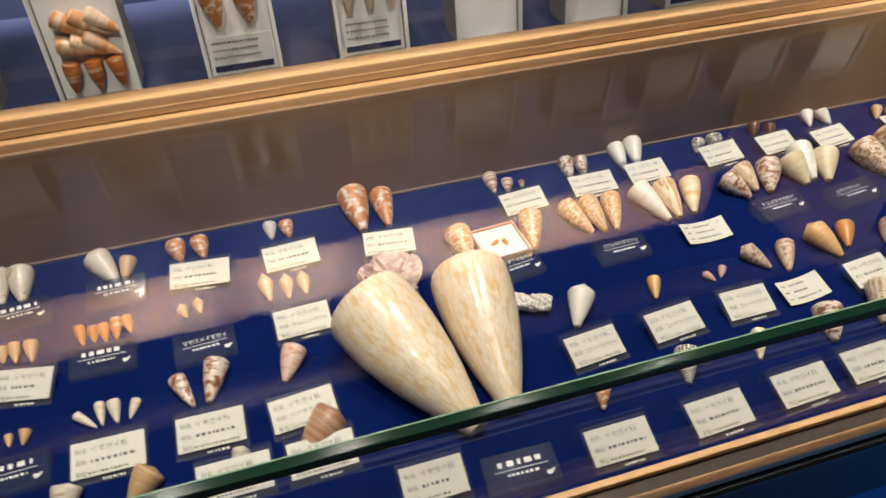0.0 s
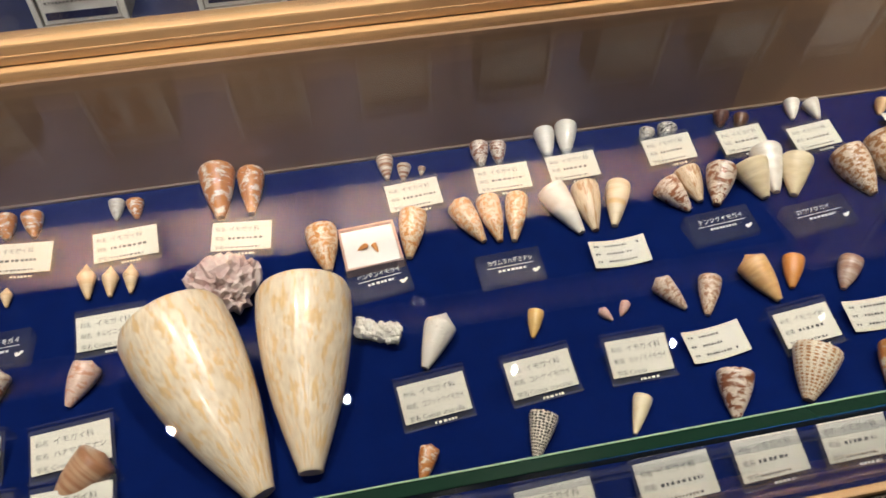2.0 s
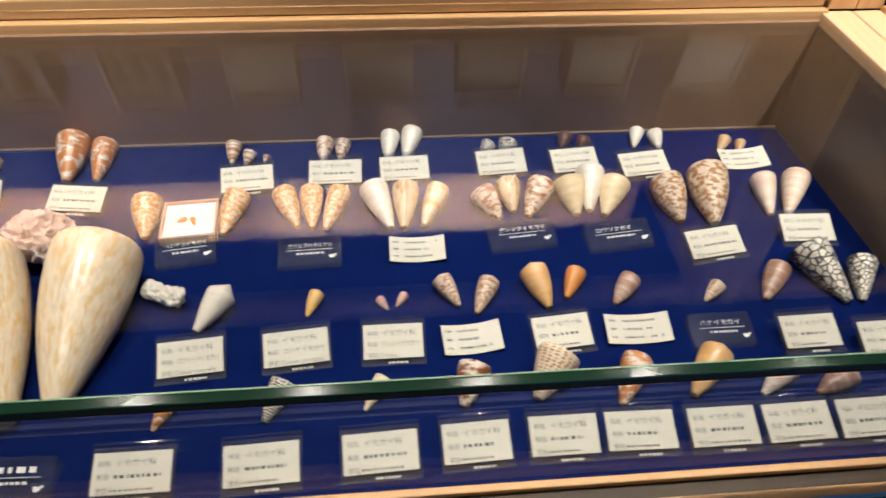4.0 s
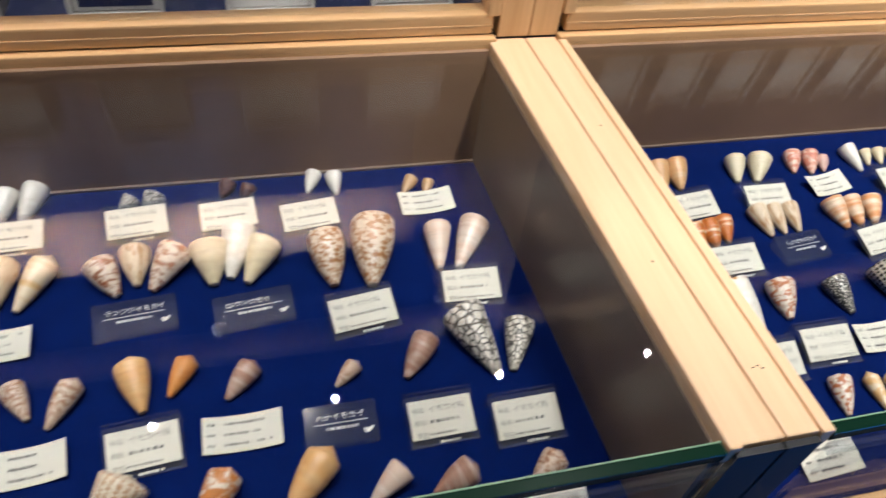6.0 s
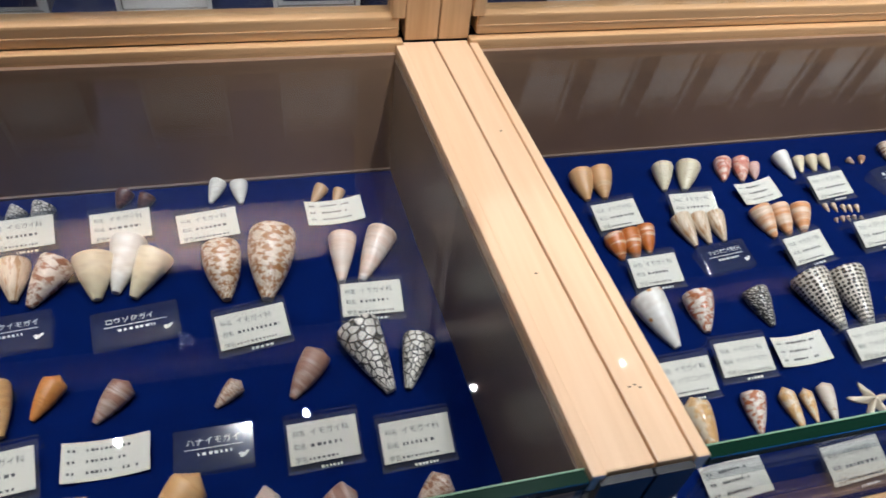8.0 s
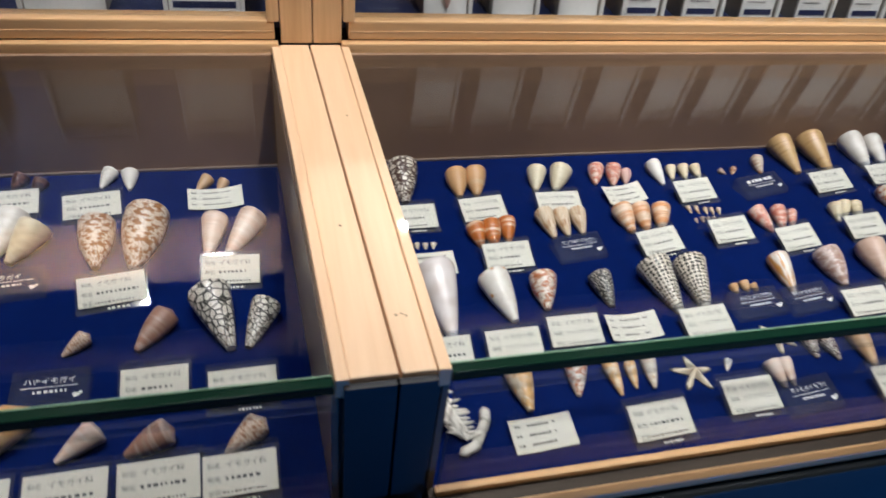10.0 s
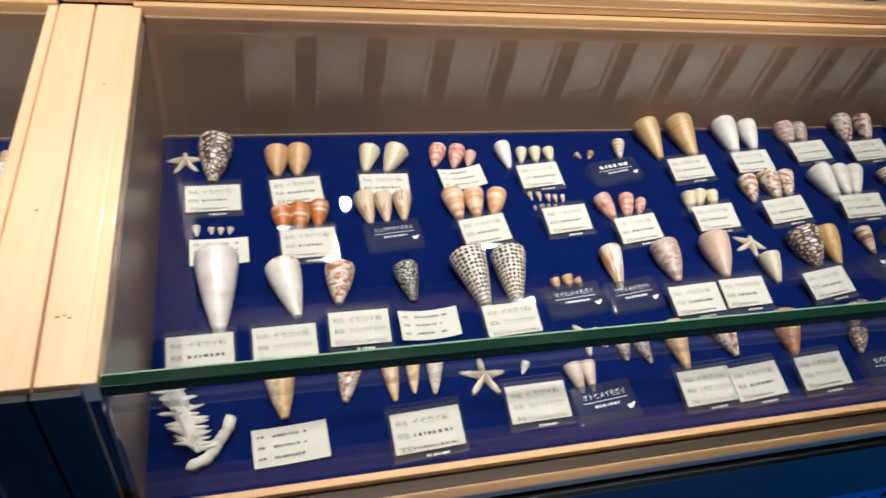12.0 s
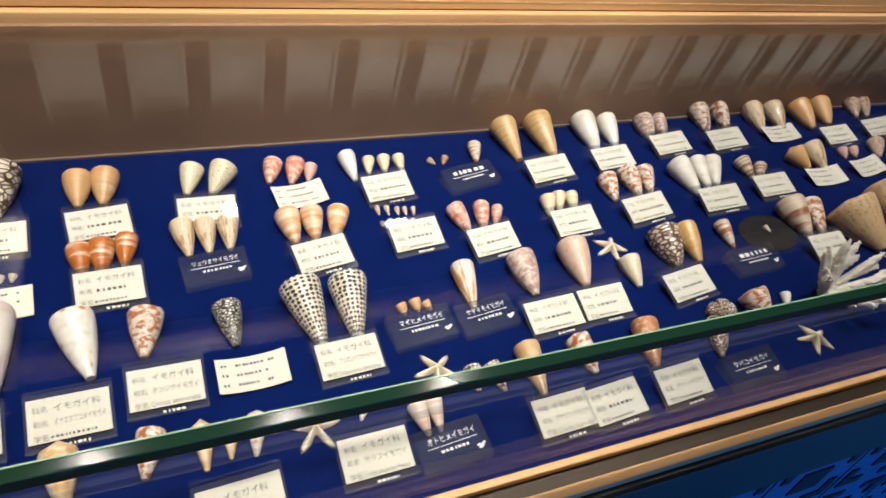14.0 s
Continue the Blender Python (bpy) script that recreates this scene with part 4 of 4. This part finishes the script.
for place in (
    (0.671, -0.200, -93, 0.046, 0.032),
    (0.663, -0.291, -39, 0.011, 0.014),
    (0.682, -0.287, -131, 0.013, 0.012),
    (0.684, -0.297, -175, 0.011, 0.014),
    (0.654, -0.306, 22, 0.018, 0.012),
    (0.651, -0.318, -115, 0.025, 0.015),
):
    cone_shell("textile_dark", *place)
for place in (
    (0.702, -0.196, -98, 0.046, 0.024),
):
    cone_shell("ochre", *place)
for place in (
    (0.907, -0.210, -80, 0.058, 0.053),
    (0.984, -0.190, -95, 0.065, 0.050),
):
    cone_shell("tan_dots", *place)
for place in (
    (0.588, -0.295, -104, 0.045, 0.023),
):
    cone_shell("rust_fleck", *place)

# ---- name cards ----
dark_block(-0.964, -0.087, 1, 0.053)
dark_block(-1.046, -0.091, 5, 0.035)
dark_block(-0.971, -0.170, -1, 0.054)
acrylic_card(-1.032, -0.181, -11, 0.032)
acrylic_card(-0.959, -0.271, -1, 0.052)
acrylic_card(-0.885, -0.272, -1, 0.050)
dark_block(-1.026, -0.266, 2, 0.033)
acrylic_card(-0.870, -0.318, 0, 0.052)
acrylic_card(-0.807, -0.318, 1, 0.049)
acrylic_card(-0.735, -0.363, 0, 0.046)
dark_block(-0.673, -0.373, -2, 0.055)
acrylic_card(-0.889, -0.089, -6, 0.055)
acrylic_card(-0.801, -0.090, 3, 0.052)
acrylic_card(-0.707, -0.100, -7, 0.050)
acrylic_card(-0.802, -0.180, 2, 0.048, "オルビニイモガイ", "Conus orbignyi")
dark_block(-0.886, -0.182, 3, 0.052, "マサスメイモガイ")
acrylic_card(-0.814, -0.274, 5, 0.050, "ハナサカミナシ", "Conus aurisiacus")
dark_block(-0.595, -0.171, 8, 0.048, "ベンテンイモガイ")
acrylic_card(-0.554, -0.080, 5, 0.048)
acrylic_card(-0.572, -0.285, 5, 0.047, "ゴブットウイモガイ", "Conus stupella")
acrylic_card(-0.495, -0.281, 5, 0.048, "コハケイモガイ", "Conus crocatus")
acrylic_card(-0.472, -0.074, 0, 0.050)
dark_block(-0.491, -0.179, 2, 0.054, "カワムラハデミナシ")
acrylic_card(-0.405, -0.072, 2, 0.047)
bent_card(-0.399, -0.180, -0, 0.048)
acrylic_card(-0.309, -0.068, 5, 0.048)
dark_block(-0.304, -0.169, 5, 0.063, "テンジクイモガイ")
acrylic_card(-0.235, -0.068, 5, 0.046)
dark_block(-0.217, -0.174, 6, 0.061, "ロウソクガイ")
acrylic_card(-0.166, -0.077, 7, 0.048)
acrylic_card(-0.135, -0.190, 8, 0.050)
bent_card(-0.060, -0.071, 4, 0.050)
acrylic_card(-0.046, -0.177, -2, 0.047)
dark_block(-0.165, -0.284, -0, 0.050, "ハナイモガイ")
acrylic_card(-0.096, -0.291, 1, 0.043)
acrylic_card(-0.036, -0.301, 1, 0.047)
acrylic_card(-0.423, -0.280, -0, 0.044, "カシノミイモガイ", "Conus")
bent_card(-0.361, -0.279, 5, 0.046)
acrylic_card(-0.291, -0.279, 5, 0.045)
bent_card(-0.230, -0.278, -0, 0.052)
acrylic_card(-0.595, -0.374, 0, 0.050)
acrylic_card(-0.512, -0.374, 2, 0.049)
acrylic_card(-0.434, -0.371, 2, 0.050)
acrylic_card(-0.369, -0.368, 2, 0.046)
acrylic_card(-0.309, -0.367, 0, 0.047)
acrylic_card(-0.255, -0.367, -1, 0.048)
acrylic_card(-0.196, -0.368, 0, 0.048)
acrylic_card(-0.141, -0.368, 1, 0.048)
acrylic_card(-0.087, -0.368, 1, 0.049)
acrylic_card(-0.038, -0.370, 1, 0.046)
acrylic_card(0.121, -0.120, 1, 0.046)
flat_card(0.126, -0.184, 1, 0.045)
acrylic_card(0.114, -0.291, 1, 0.043)
acrylic_card(0.194, -0.113, 6, 0.042)
acrylic_card(0.198, -0.184, 2, 0.043)
acrylic_card(0.227, -0.280, 0, 0.043, "テンジクイモガイ", "Conus ammiralis")
acrylic_card(0.172, -0.289, 1, 0.041, "イナズマアコメイモガイ")
acrylic_card(0.274, -0.111, -1, 0.046)
dark_block(0.273, -0.177, 6, 0.047, "リュウオウイモガイ")
bent_card(0.282, -0.280, 1, 0.047, "コケランニナシガイ")
bent_card(0.356, -0.098, 9, 0.045)
acrylic_card(0.356, -0.179, 10, 0.045)
acrylic_card(0.348, -0.284, 3, 0.044, "アンボンクロザメガイ", "Lithoconus litteratus")
acrylic_card(0.435, -0.102, 7, 0.045)
acrylic_card(0.439, -0.170, 6, 0.045)
dark_block(0.525, -0.096, 12, 0.059)
acrylic_card(0.611, -0.098, 8, 0.051)
dark_block(0.410, -0.268, 5, 0.052, "マイヒメイモガイ")
dark_block(0.465, -0.268, 7, 0.049, "サヤイモイモガイ")
acrylic_card(0.506, -0.188, 8, 0.044)
acrylic_card(0.518, -0.280, 3, 0.048)
acrylic_card(0.568, -0.277, 2, 0.045)
acrylic_card(0.596, -0.178, 5, 0.047)
acrylic_card(0.695, -0.089, 6, 0.049)
acrylic_card(0.684, -0.172, 8, 0.053)
acrylic_card(0.780, -0.172, 3, 0.054)
acrylic_card(0.785, -0.072, 7, 0.051)
acrylic_card(0.868, -0.073, 6, 0.054)
bent_card(0.964, -0.067, 4, 0.057)
acrylic_card(1.046, -0.083, 4, 0.052)
acrylic_card(1.133, -0.074, 6, 0.061)
bent_card(0.956, -0.154, 2, 0.059)
acrylic_card(0.864, -0.161, 3, 0.050)
acrylic_card(0.851, -0.259, 1, 0.047)
bent_card(1.037, -0.146, 9, 0.065)
acrylic_card(0.661, -0.274, 8, 0.049)
dark_block(0.754, -0.259, 4, 0.059)
dark_block(0.395, -0.368, 5, 0.046, "オトヒメイモガイ")
acrylic_card(0.343, -0.362, 1, 0.042, "ガクフイモガイ", "Conus musicus Hwass")
acrylic_card(0.480, -0.366, 2, 0.042, "クサズリイモガイ", "Conus kurodai")
acrylic_card(0.524, -0.367, 4, 0.043)
acrylic_card(0.586, -0.365, 3, 0.043, "サザトメイモガイ")
dark_block(0.657, -0.367, 3, 0.054, "タバコイモガイ")
flat_card(0.171, -0.369, 3, 0.048)
acrylic_card(0.260, -0.373, 3, 0.048)


# ---- starfish, corals and other exhibits ----
def starfish(x, y, yaw, r):
    bm = bmesh.new()
    n, rings = 50, []
    for k in range(6):
        f = k / 5
        ring = []
        for j in range(n):
            a = 2 * math.pi * j / n
            arm = abs(math.cos(2.5 * a)) ** 3.2
            rr = (0.20 + 0.80 * arm) * f * r
            z = (0.0075 * (1 - f) + 0.0008) * (1 - 0.35 * (1 - arm) * f) * r / 0.018
            ring.append(bm.verts.new((rr * math.cos(a), rr * math.sin(a), z * (1 - f ** 6) + 0.0002)))
        rings.append(ring)
    bmesh.ops.remove_doubles(bm, verts=rings[0], dist=1e-5)
    top = rings[0][0] if rings[0][0].is_valid else next(v for v in bm.verts if v.co.xy.length < 1e-6)
    for k in range(5):
        for j in range(n):
            q = (j + 1) % n
            if k == 0:
                bm.faces.new((top, rings[1][j], rings[1][q]))
            else:
                bm.faces.new((rings[k][j], rings[k + 1][j], rings[k + 1][q], rings[k][q]))
    bm.faces.new(list(reversed(rings[5])))
    bmesh.ops.recalc_face_normals(bm, faces=bm.faces)
    ob = tagged(part("starfish", bm, STAR, smooth=True), "small dried pale yellow starfish on navy felt", "starfish", "starfish in the case")
    ob.matrix_world = pose(x, y, TRAY + 0.0003, 0, 0, yaw)
    return ob


starfish(0.095, -0.045, 22, 0.018)
starfish(0.617, -0.201, 55, 0.018)
starfish(0.407, -0.294, 40, 0.018)
starfish(0.312, -0.320, 13, 0.019)
starfish(0.744, -0.341, 23, 0.018)


def limb(bm, a, b, r0, r1, rng, knobs=True):
    """A knobbly coral finger from a to b."""
    a, b = Vector(a), Vector(b)
    d = b - a
    q = d.to_track_quat("Z", "Y")
    n, seg, rings = max(4, int(d.length / 0.004)), 9, []
    for i in range(n + 1):
        u = i / n
        r = (r0 + (r1 - r0) * u) * (1 - 0.75 * max(0, u - 0.85) / 0.15)
        rings.append([bm.verts.new(a + d * u + q @ Vector((math.cos(t), math.sin(t), 0)) * r * rng.uniform(0.78, 1.22)) for t in (2 * math.pi * j / seg for j in range(seg))])
    for p, s in zip(rings, rings[1:]):
        for j in range(seg):
            bm.faces.new((p[j], p[(j + 1) % seg], s[(j + 1) % seg], s[j]))
    bm.faces.new(rings[0]), bm.faces.new(rings[-1])
    if knobs:
        for i in range(int(d.length / 0.0022)):
            u, t = rng.uniform(0.05, 0.97), rng.uniform(0, 6.28)
            r = r0 + (r1 - r0) * u
            c = a + d * u + q @ Vector((math.cos(t), math.sin(t), 0)) * r
            made = bmesh.ops.create_icosphere(bm, subdivisions=1, radius=rng.uniform(0.0011, 0.0019))["verts"]
            bmesh.ops.translate(bm, verts=made, vec=c)


def branching_coral(x, y):
    rng, bm = random.Random(5), bmesh.new()
    for ang, lean, length in ((200, 40, 0.065), (165, 30, 0.075), (135, 22, 0.07), (95, 12, 0.07), (60, 16, 0.075), (30, 30, 0.075), (0, 48, 0.085), (-20, 60, 0.10), (-60, 62, 0.075), (-110, 60, 0.06), (250, 55, 0.06)):
        d = Vector((math.cos(radians(ang)) * math.sin(radians(lean)), math.sin(radians(ang)) * math.sin(radians(lean)), math.cos(radians(lean))))
        tip = Vector((0, 0, 0.006)) + d * length
        limb(bm, (0, 0, 0.004), tip, 0.0055, 0.0036, rng)
        if length > 0.07:
            mid = d * length * 0.5
            limb(bm, mid, mid + (d + Vector((rng.uniform(-0.7, 0.7), rng.uniform(-0.7, 0.7), 0.2))).normalized() * length * 0.4, 0.004, 0.003, rng)
    bmesh.ops.recalc_face_normals(bm, faces=bm.faces)
    ob = tagged(part("branching_coral", bm, CORAL), "white branching coral standing on navy felt", "coral")
    ob.matrix_world = pose(x, y, TRAY) @ Matrix.Diagonal((0.75, 0.75, 0.75, 1))
    return ob


branching_coral(0.795, -0.298)


def coral_spray():
    rng, bm = random.Random(8), bmesh.new()
    limb(bm, (-0.012, 0.03, 0.006), (0.008, -0.026, 0.006), 0.006, 0.005, rng)
    for i in range(34):
        u = i / 34
        s = 1 if i % 2 else -1
        c = Vector((-0.012 + 0.02 * u, 0.03 - 0.056 * u, 0.006))
        limb(bm, c, c + Vector((s * rng.uniform(0.009, 0.015), rng.uniform(-0.002, 0.010), rng.uniform(-0.001, 0.006))), 0.0016, 0.0010, rng, False)
    ob = tagged(part("coral_spray", bm, CORAL), "spiky white coral spray lying on navy felt", "coral")
    ob.matrix_world = pose(0.106, -0.330, TRAY + 0.001)
    rng, bm = random.Random(9), bmesh.new()
    pts = [(0.133, -0.332), (0.131, -0.342), (0.125, -0.349), (0.121, -0.359), (0.109, -0.364)]
    for p, q in zip(pts, pts[1:]):
        limb(bm, (p[0], p[1], TRAY + 0.0045), (q[0] + (q[0] - p[0]) * 0.2, q[1] + (q[1] - p[1]) * 0.2, TRAY + 0.0045), 0.0040, 0.0038, rng, False)
    tagged(part("coral_stick", bm, CORAL, smooth=True), "smooth bent white coral stick on navy felt", "coral")


coral_spray()


def coral_fragment():
    rng, bm = random.Random(3), bmesh.new()
    limb(bm, (-0.016, 0.006, 0.007), (0.016, -0.007, 0.006), 0.007, 0.006, rng)
    for i in range(60):
        made = bmesh.ops.create_icosphere(bm, subdivisions=1, radius=rng.uniform(0.0018, 0.0032))["verts"]
        u, t = rng.uniform(-1, 1), rng.uniform(0, 3.14)
        bmesh.ops.translate(bm, verts=made, vec=(0.016 * u, -0.007 * u + 0.008 * math.cos(t), 0.006 + 0.007 * math.sin(t)))
    ob = tagged(part("coral_fragment", bm, CORAL), "knobbly white coral fragment on navy felt", "coral")
    ob.matrix_world = pose(-0.604, -0.210, TRAY + 0.0015)


coral_fragment()


def barnacle_cluster():
    """A clump of ribbed plates leaning out from the middle, with open mouths."""
    rng, bm = random.Random(12), bmesh.new()
    for i in range(13):
        ang, out = i * 2.4, 0.004 + 0.020 * (i / 13) ** 0.6
        c = Vector((out * math.cos(ang), out * math.sin(ang) * 0.8, 0.010 + 0.018 * (1 - i / 13)))
        d = Vector((math.cos(ang) * 0.7, math.sin(ang) * 0.7, 0.75)).normalized()
        q = d.to_track_quat("Z", "Y")
        seg, rings = 14, []
        for h, r in ((-0.010, 0.011), (0.0, 0.0115), (0.007, 0.0085), (0.011, 0.006), (0.010, 0.0045), (0.002, 0.003)):
            rings.append([bm.verts.new(c + q @ Vector((math.cos(t) * r * (1 + 0.16 * math.cos(7 * t)), math.sin(t) * r * (1 + 0.16 * math.cos(7 * t)), h + rng.uniform(-0.001, 0.001)))) for t in (2 * math.pi * j / seg for j in range(seg))])
        for p, s in zip(rings, rings[1:]):
            for j in range(seg):
                bm.faces.new((p[j], p[(j + 1) % seg], s[(j + 1) % seg], s[j]))
        bm.faces.new(rings[-1])
    ob = tagged(part("barnacle_cluster", bm, BARNACLE), "pinkish white barnacle cluster behind the giant shells", "barnacle")
    lowest = min(v.co.z for v in ob.data.vertices)
    ob.matrix_world = pose(-0.716, -0.150, TRAY - lowest)


barnacle_cluster()


def specimen_tile():
    t = empty("specimen_tray", pose(-0.600, -0.121, TRAY, 0, 0, 4), "small square pink-rimmed tray with white padding", "tray")
    w = 0.024
    for a, b, c, d in ((-w, w, -w, -w + 0.002), (-w, w, w - 0.002, w), (-w, -w + 0.002, -w + 0.002, w - 0.002), (w - 0.002, w, -w + 0.002, w - 0.002)):
        part("rim", boxed(a, b, c, d, 0, 0.009, bevel=0.0004), PINKBOX, t)
    part("padding", boxed(-w + 0.002, w - 0.002, -w + 0.002, w - 0.002, 0, 0.006), WADDING, t)


specimen_tile()
for dx, yaw in ((-0.003, 200), (0.003, -70)):
    tiny = cone_shell("orange", -0.600 + dx, -0.121, yaw, 0.010, 0.005)
    tiny.location.z += 0.0062

bm = bmesh.new()
bmesh.ops.create_cone(bm, cap_ends=True, segments=48, radius1=0.5, radius2=0.497, depth=1.0)
felt = tagged(part("felt_pad", bm, FELT), "black oval felt pad under a tiny white shell", "pad")
felt.matrix_world = pose(0.805, -0.212, TRAY + 0.0008, 0, 0, 8) @ Matrix.Diagonal((0.071, 0.052, 0.0014, 1))
speck = cone_shell("white", 0.804, -0.205, -70, 0.009, 0.006)
speck.location.z += 0.0016


# ---- boxed shells in the upper showcase ----
def specimen_box(x, w, h, d, style):
    """An open-fronted white box leaning back, with padding, shells or a printed label inside."""
    b = empty("specimen_box", pose(x, 0.058, 0.9845, -9), "white boxed shell specimen leaning on a navy shelf", "specimen box", "boxed shells in the showcase")
    e = 0.003
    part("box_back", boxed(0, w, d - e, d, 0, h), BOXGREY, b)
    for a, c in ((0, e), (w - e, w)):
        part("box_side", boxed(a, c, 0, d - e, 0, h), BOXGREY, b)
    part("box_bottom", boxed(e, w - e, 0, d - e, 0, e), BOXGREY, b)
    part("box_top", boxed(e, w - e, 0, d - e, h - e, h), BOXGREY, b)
    part("padding", boxed(e, w - e, 0.004, d - e, e, h - e), WADDING, b, "white padding")
    rim = part("rim", boxed(-0.0012, w + 0.0012, -0.003, -0.0002, -0.001, 0.003, bevel=0.0005), BOXCARD, b, "white box rim")
    for a, c in ((-0.0012, 0.0025), (w - 0.0025, w + 0.0012)):
        part("rim", boxed(a, c, -0.003, -0.0002, 0.0031, h + 0.001), BOXCARD, b)
    if style != "blank":
        lab = part("label", boxed(0.006, w - 0.006, 0.0022, 0.0036, 0.004, 0.040 if style == "label" else 0.012), BOXCARD, b, "printed white label")
        part("label_bar", boxed(0.007, w - 0.007, 0.0014, 0.0021, 0.007, 0.013), NAVY_INK, lab, "navy bar")
        bm = bmesh.new()
        rng = random.Random(int(x * 1000))
        if style == "label":
            for k in range(3):
                at = 0.009
                while at < w - 0.018:
                    q = rng.uniform(0.0012, 0.003)
                    box(bm, at, at + q, 0.0014, 0.0021, 0.034 - k * 0.007, 0.0356 - k * 0.007)
                    at += q + 0.0015
            part("illegible_line", bm, INK, lab)
        else:
            bm.free()
    return b


def boxed_shell(kind, x, z, yaw, length, width):
    ob = cone_shell(kind, x, 0, 0, length, width)
    ob["label"] = KINDS[kind][5] + " on white padding"
    ob["group"] = "boxed cone shells"
    ob.matrix_world = pose(0, 0.058, 0.9845, -9) @ pose(x, 0.0035 - width * 0.25, z, 0, -yaw, 0) @ Matrix.Diagonal((length, width, width, 1))


STYLES = ("padded", "label", "padded", "label", "blank", "padded", "label", "label")
for i, bx in enumerate((-1.105, -0.978, -0.842, -0.711, -0.586, -0.462, -0.340, -0.217, -0.094)):
    specimen_box(bx, 0.071, 0.115, 0.045, ("label", "blank", "label", "label", "blank", "blank", "label", "blank", "label")[i])
for k in range(3):
    boxed_shell("orange_band", -0.960 + 0.019 * k, 1.022 - 0.985, -90 + 6 * (k - 1), 0.030, 0.016)
    boxed_shell("salmon_band", -0.965 + 0.012 * k, 0.055 + 0.002 * k, -20 - 8 * k, 0.036, 0.017)
    boxed_shell("salmon_band", -0.962 + 0.014 * k, 0.078, -35, 0.034, 0.017)
    boxed_shell("ivory_tan", -0.697 + 0.021 * k, 0.085, -90, 0.045, 0.018)
for k in range(2):
    boxed_shell("orange_blotch", -0.825 + 0.030 * k, 0.085, -85, 0.038, 0.024)
for i in range(20):
    specimen_box(0.154 + 0.0735 * i, 0.049, 0.115, 0.045, "blank" if i in (0, 1, 2, 13) else "label")
boxed_shell("pink", 0.178, 0.035, -90, 0.030, 0.012)

# ---- lamps on the ceiling ----
for lx in (-0.95, -0.25, 0.45, 1.15):
    lamp_body(lx, -0.02, 2.62, (lx - 0.05, -0.22, 0.85))
for lx in (-1.43, -0.72, 0.5):
    lamp_body(lx, 1.57, 2.5, (lx * 0.7, -0.2, 0.97))
